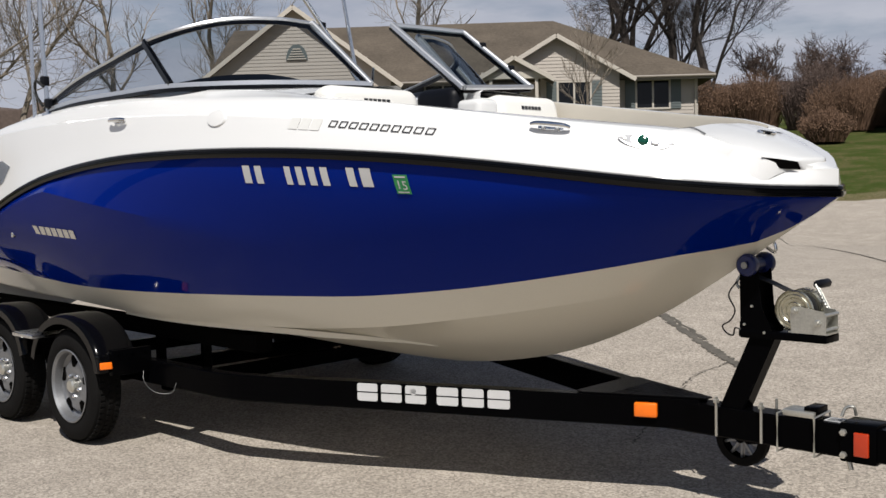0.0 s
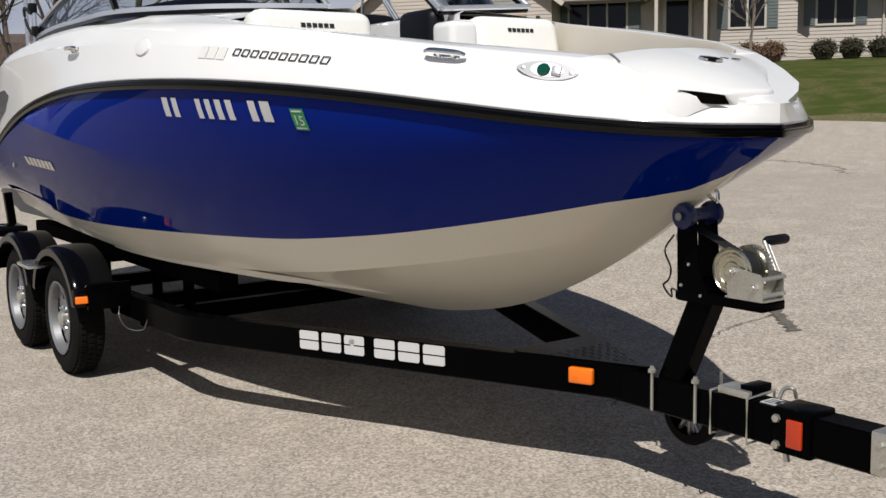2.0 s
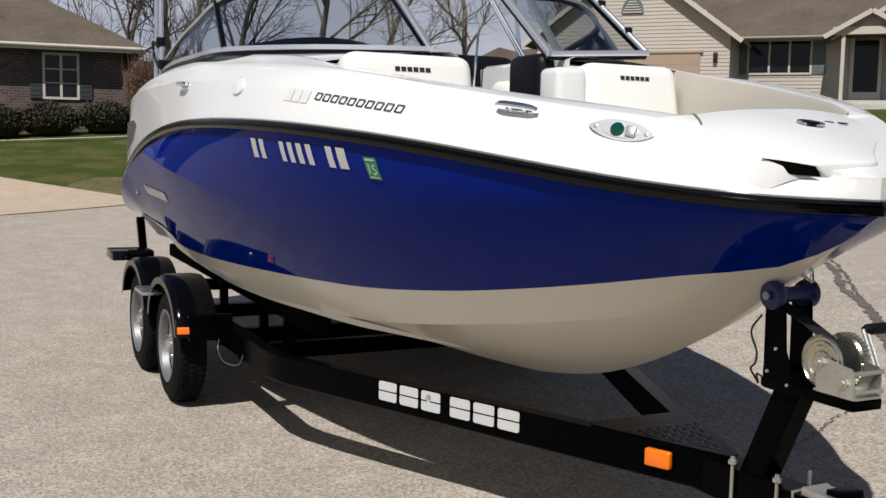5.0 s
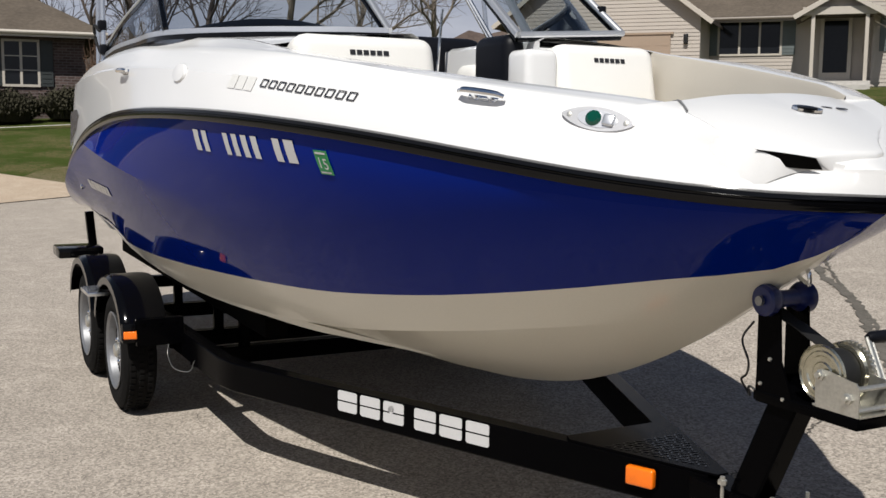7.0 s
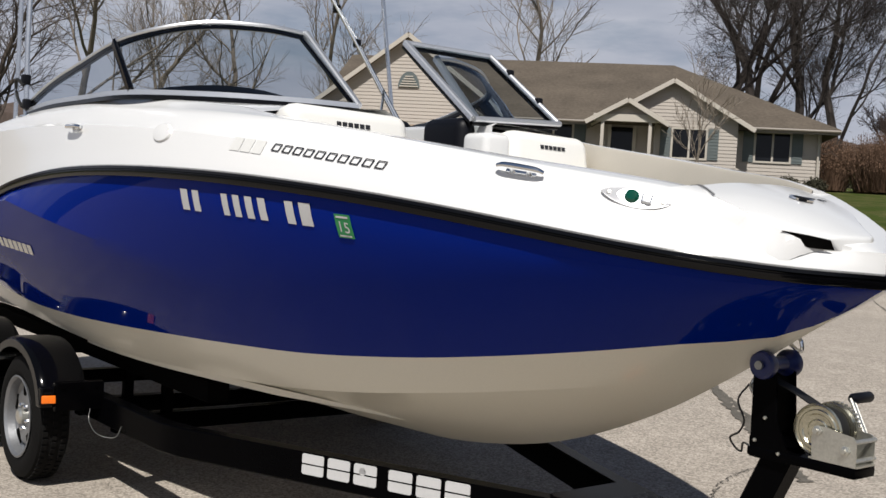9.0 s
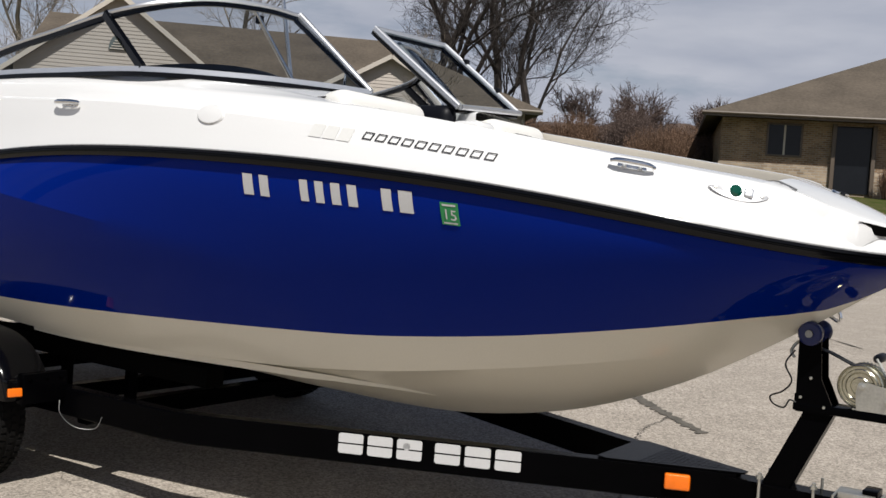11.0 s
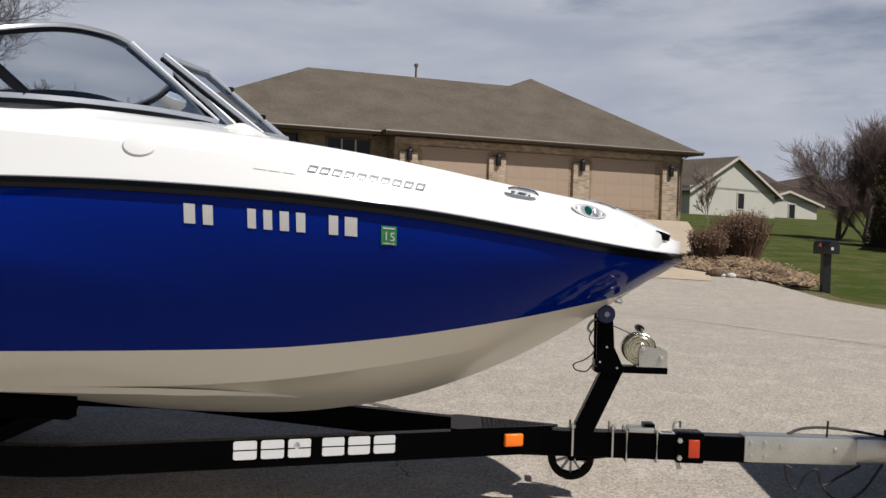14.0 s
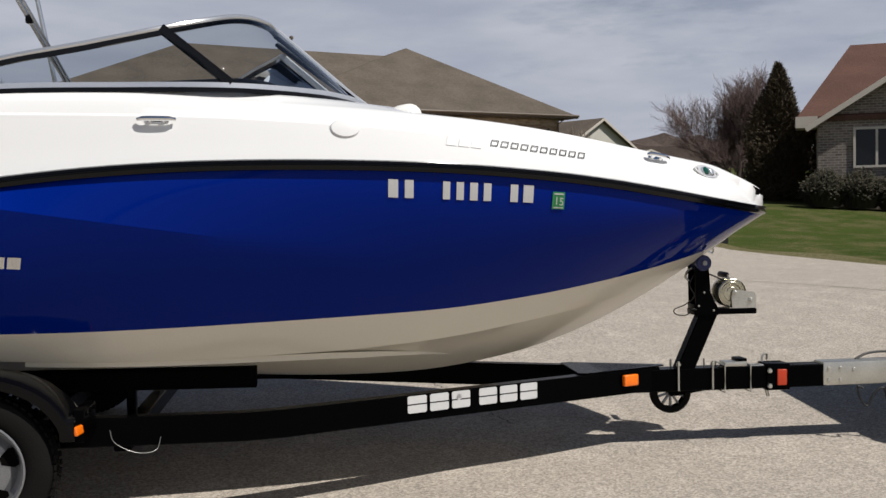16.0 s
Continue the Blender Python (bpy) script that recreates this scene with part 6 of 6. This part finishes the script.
for x, y, h, sd in ((-20.5, 46, 3.8, 61), (-18, 49, 4.0, 62), (-16.0, 45, 3.4, 63), (-15, 52, 3.8, 64), (-22, 50, 4.6, 65), (-24, 46, 4.2, 66), (-18.5, 43, 3.2, 67)):
    bare_tree("scrub_tree", at_land(x, y), h, 0.12, sd, "dense leafless scrub tree", TWIG_BROWN, 0.95, 6, 0.08, TWIG_BROWN, 3, 0, "scrub beyond the houses")


def shrub(name, at, w, h, material, seed, label, stems=500, upright=0.6, group="", leaf=0.03):
    """A twiggy shrub: a clump of thin stems with small leaves."""
    rng = random.Random(seed)
    bm = bmesh.new()
    for _ in range(stems):
        a, t = rng.uniform(0, 2 * math.pi), rng.random() ** 0.5
        foot = Vector((math.cos(a) * t * w * 0.30, math.sin(a) * t * w * 0.30, 0))
        tip = Vector((math.cos(a) * t * w * 0.5 * rng.uniform(0.7, 1.15), math.sin(a) * t * w * 0.5 * rng.uniform(0.7, 1.15), h * rng.uniform(0.55, 1.08) * (1 - 0.45 * t * t * (1 - upright))))
        mid = foot.lerp(tip, 0.55) + Vector((rng.gauss(0, 0.04), rng.gauss(0, 0.04), h * 0.05))
        sweep(bm, [foot, mid, tip], ring(0.012, 3), scales=[1, 0.7, 0.3])
        for q in range(4):
            c = mid.lerp(tip, rng.random()) + Vector((rng.gauss(0, 1), rng.gauss(0, 1), rng.gauss(0, 1))) * 0.05
            u = Vector((rng.gauss(0, 1), rng.gauss(0, 1), rng.gauss(0, 1))).normalized() * leaf
            w2 = u.orthogonal().normalized() * leaf * 0.6
            bm.faces.new([bm.verts.new(c + d) for d in (u, w2, -u, -w2)])
    ob = link(name, bm, material, None, "", 0)
    ob.matrix_basis = pose(*at)
    return tagged(ob, label, "shrub", group)


shrub("tall_shrub", at_land(6.7, 22.4), 1.6, 1.2, DRY_GRASS, 71, "dry red-brown twiggy shrub in a mulch bed", 900, 0.7)
shrub("tall_shrub", at_land(5.7, 21.8), 1.1, 0.8, DRY_GRASS, 72, "dry red-brown twiggy shrub in a mulch bed", 500, 0.7)
shrub("tall_shrub", at_land(-28.3, 3.6), 1.9, 2.3, DRY_GRASS, 73, "dry brown shrub beside the dark brick house", 700, 0.7)
shrub("round_bush", at_land(-11.9, 27.2), 1.7, 1.05, DRY_GRASS, 74, "large rounded brown shrub", 1000, 0.2)
shrub("round_bush", at_land(-15.3, 36.5), 3.4, 2.2, DRY_GRASS, 75, "large rounded brown shrub", 1000, 0.2)
for k, (x, y, w, h) in enumerate(((-20.5, 39.0, 3.4, 2.6), (-18.2, 40.0, 3.6, 2.9), (-16.2, 41.5, 3.4, 2.4), (-14.0, 41.0, 3.4, 2.3), (-22.5, 38.0, 3.0, 2.4), (-15.0, 44.5, 3.8, 3.2), (-12.4, 44.0, 3.6, 2.6))):
    shrub("thicket", at_land(x, y), w, h, TWIG_BROWN if k % 2 else DRY_GRASS, 120 + k, "brown leafless thicket beyond the lawn", 1100, 0.35, "brown thicket", 0.04)
for k, u in enumerate((7.3, 8.4, 9.3)):
    a = radians(21.7)
    x, y = -13.0 + u * math.cos(a) - 0.3 * math.sin(a), 33.3 + u * math.sin(a) + 0.3 * math.cos(a)
    shrub("dry_bush", (x, y, land(x, y)), 1.0, 1.15, DRY_GRASS, 130 + k, "dry brown bush under the brick house windows", 350, 0.7, "bushes of the tan brick house")
for k, (x, y) in enumerate(((-29.2, 0.8), (-29.0, -0.6), (-28.9, -2.0), (-29.2, 2.4))):
    shrub("hedge_bush", (x, y, land(x, y)), 1.75, 0.84, HEDGE, 80 + k, "dark clipped bush along the brick wall", 1800, 0.1, "foundation bushes", 0.05)
for k, u in enumerate((1.6, 2.4, 4.1, 5.0, 5.95)):
    a = radians(40.5)
    x, y = -23.9 + u * math.cos(a) + 1.4 * math.sin(a), 27.9 + u * math.sin(a) - 1.4 * math.cos(a)
    shrub("hedge_bush", (x, y, land(x, y)), 0.85, 0.68, HEDGE if k > 1 else DRY_GRASS, 90 + k, "small bush against the siding wall", 400, 0.3, "foundation bushes", 0.04)
for k in range(7):
    a = radians(-26)
    u = 1.3 + 1.0 * k
    x, y = 12.8 + u * math.cos(a) - 1.3 * 0.44, 26.5 + u * math.sin(a) - 1.3 * 0.9
    shrub("hedge_bush", (x, y, land(x, y)), 1.4, 1.15, HEDGE, 100 + k, "dark hedge below the brick wall", 1300, 0.1, "hedge of the grey brick house", 0.05)

rng = random.Random(7)
bm = bmesh.new()
for _ in range(42000):
    t = rng.random() ** 0.7
    h = 4.7 * (1 - t)
    a = rng.uniform(0, 2 * math.pi)
    r = (0.05 + 0.95 * min(1.0, t / 0.6) ** 0.9) * rng.uniform(0.35, 1.2) * (1 + 0.18 * math.sin(3 * a + h * 2))
    c = Vector((math.cos(a) * r, math.sin(a) * r, h + rng.uniform(-0.1, 0.1)))
    u = Vector((math.cos(a) + rng.gauss(0, 0.7), math.sin(a) + rng.gauss(0, 0.7), rng.uniform(0.3, 1.4))).normalized() * rng.uniform(0.06, 0.14)
    w2 = u.cross(Vector((rng.gauss(0, 1), rng.gauss(0, 1), rng.gauss(0, 1)))).normalized() * 0.024
    bm.faces.new([bm.verts.new(c + d) for d in (-u * 0.3 + w2, -u * 0.3 - w2, u)])
conifer = tagged(empty("conifer", at_land(14.15, 29.6)), "dull brown-green columnar conifer", "tree")
part("trunk", tube([(0, 0, -0.2), (0, 0, 4.4)], 0.12, 8, None, [1, 0.2]), BARK, conifer)
part("crown", bm, NEEDLES, conifer, "dull green and brown needles", 0)

# far woods along the skyline
rows = []
rng = random.Random(5)
for k in range(0, 181):
    a = 20 + 170 * k / 180
    r = 190
    x, y = r * math.cos(radians(a)), r * math.sin(radians(a))
    z = land(x, y)
    rows.append([(x, y, z - 3), (x * 1.01, y * 1.01, z + 3.6 + rng.uniform(0, 0.8)), (x * 1.02, y * 1.02, z + 5.2 + rng.uniform(-0.9, 1.3))])
woods = link("far_woods", grid(rows), WOODS, None, "", 0)
tagged(woods, "distant brown leafless woods on the skyline", "woods", "", "backdrop")
woods["kind"] = "structure"

# wheeled bin on the neighbour's apron
GREEN_BIN = mat("dark green bin plastic", (0.004, 0.045, 0.034), 0.45, 0, 0.12, 4, 60)
bin_at = (-18.2, 1.72)
wheelie = tagged(empty("wheeled_bin", at_land(*bin_at), 8), "dark green wheeled bin with a domed lid beside the driveway", "bin")
bm = bmesh.new()
grid([[(sx * (0.27 + 0.09 * k), sy * (0.28 + 0.10 * k), 0.06 + 1.14 * k) for sx, sy in ((-1, -1), (1, -1), (1, 1), (-1, 1))] for k in (0.0, 0.5, 1.0)], bm, close=True)
bmesh.ops.contextual_create(bm, geom=[e for e in bm.edges if e.is_boundary and e.verts[0].co.z < 0.1])
part("body", bm, GREEN_BIN, wheelie)
lid = part("lid", grid([[(sx * (0.39 - 0.05 * k), sy * (0.41 - 0.06 * k), 1.20 + 0.24 * k ** 0.6) for sx, sy in ((-1, -1), (1, -1), (1, 1), (-1, 1))] for k in (0.0, 0.35, 0.7, 1.0)] + [[(0, 0, 1.45)] * 4], close=True), GREEN_BIN, wheelie)
part("handle", tube([(-0.40, -0.30, 1.16), (-0.44, -0.30, 1.20), (-0.44, 0.30, 1.20), (-0.40, 0.30, 1.16)], 0.018, 8), GREEN_BIN, wheelie)
part("label_patch", boxes((0.372, -0.06, 0.92), (0.380, 0.10, 1.0)), DECAL_WHITE, wheelie, "small white label")
for y in (-0.31, 0.31):
    part("wheel", lathe([(0.0, -0.03), (0.14, -0.03), (0.15, -0.02), (0.15, 0.02), (0.14, 0.03), (0.0, 0.03)], Matrix.Translation((-0.26, y, 0.15)) @ pose(0, 0, 0, 90, 0, 0), 20), TYRE, wheelie)

# mailbox
mail = tagged(empty("mailbox", at_land(6.98, 16.9)), "black mailbox on a square black post at the lawn edge", "mailbox")
part("post", bar((0, 0, -0.2), (0, 0, 0.78), 0.17, 0.17), MAIL_BLACK, mail)
prof = [(-0.13, 0), (0.13, 0), (0.13, 0.17)] + [(0.13 * math.cos(a), 0.17 + 0.12 * math.sin(a)) for a in [math.pi * k / 10 for k in range(1, 10)]] + [(-0.13, 0.17)]
shell_box = part("box", slab(prof, 0.5, Matrix.Translation((0, 0, 0.78)) @ pose(0, 0, 0, 0, 0, 200) @ Matrix(((1, 0, 0, 0), (0, 0, 1, -0.25), (0, 1, 0, 0), (0, 0, 0, 1)))), MAIL_BLACK, mail, "black metal letter box")
part("flag", boxes((-0.15, -0.10, 0.93), (-0.135, 0.03, 1.0)), RED_LENS, mail, "small red flag")
part("paper_tag", boxes((0.0, -0.29, 0.86), (0.05, -0.275, 0.92)), DECAL_WHITE, mail)
strip("mulch_bed", [(3.7, 21.0), (6.8, 17.3), (7.5, 18.6), (6.7, 23.8)], MULCH, 0.03, "bark mulch bed with stones", "mulch")
bed = link("mulch_ring", polar(lambda a, k: 0.62 * k * (1 + 0.08 * math.sin(a * 0.21)), 3, 0.012, 36, (-16.4, 21.1)), STONE, None, "", 60)
tagged(bed, "ring of pale stones round a young tree", "mulch", "", "structure")
rng = random.Random(19)
bm = bmesh.new()
for _ in range(2600):
    u, v = rng.random(), rng.random()
    p = Vector((3.7, 21.0, 0)).lerp(Vector((6.8, 17.3, 0)), u).lerp(Vector((6.7, 23.8, 0)).lerp(Vector((7.5, 18.6, 0)), u), v) + Vector((rng.gauss(0, 0.12), rng.gauss(0, 0.12), 0))
    c = Vector((p.x, p.y, land(p.x, p.y) + 0.03 + rng.random() * 0.07))
    d = Vector((rng.gauss(0, 1), rng.gauss(0, 1), rng.gauss(0, 0.5))).normalized() * rng.uniform(0.03, 0.11)
    w = d.orthogonal().normalized() * rng.uniform(0.008, 0.025)
    bm.faces.new([bm.verts.new(c + q) for q in (d, w, -d, -w)])
chips = link("mulch_chips", bm, CHIPS, None, "", 0)
tagged(chips, "dry leaves and bark chips on the mulch bed", "mulch", "", "stuff")
rng = random.Random(9)
for k in range(14):
    x, y = rng.uniform(5.0, 7.0), rng.uniform(18.4, 20.2)
    s = rng.uniform(0.10, 0.30)
    bm = bmesh.new()
    bmesh.ops.create_icosphere(bm, subdivisions=2, radius=s)
    for v in bm.verts:
        v.co *= 0.8 + 0.4 * noise.noise(v.co * 5 + Vector((k, 0, 0)))
        v.co.z *= 0.55
    st = link("landscape_stone", bm, MULCH if k % 5 else STONE, None, "", 60)
    st.location = (x, y, land(x, y) + s * 0.2)
    tagged(st, "rough landscape stone in the mulch bed", "stone", "bed stones")
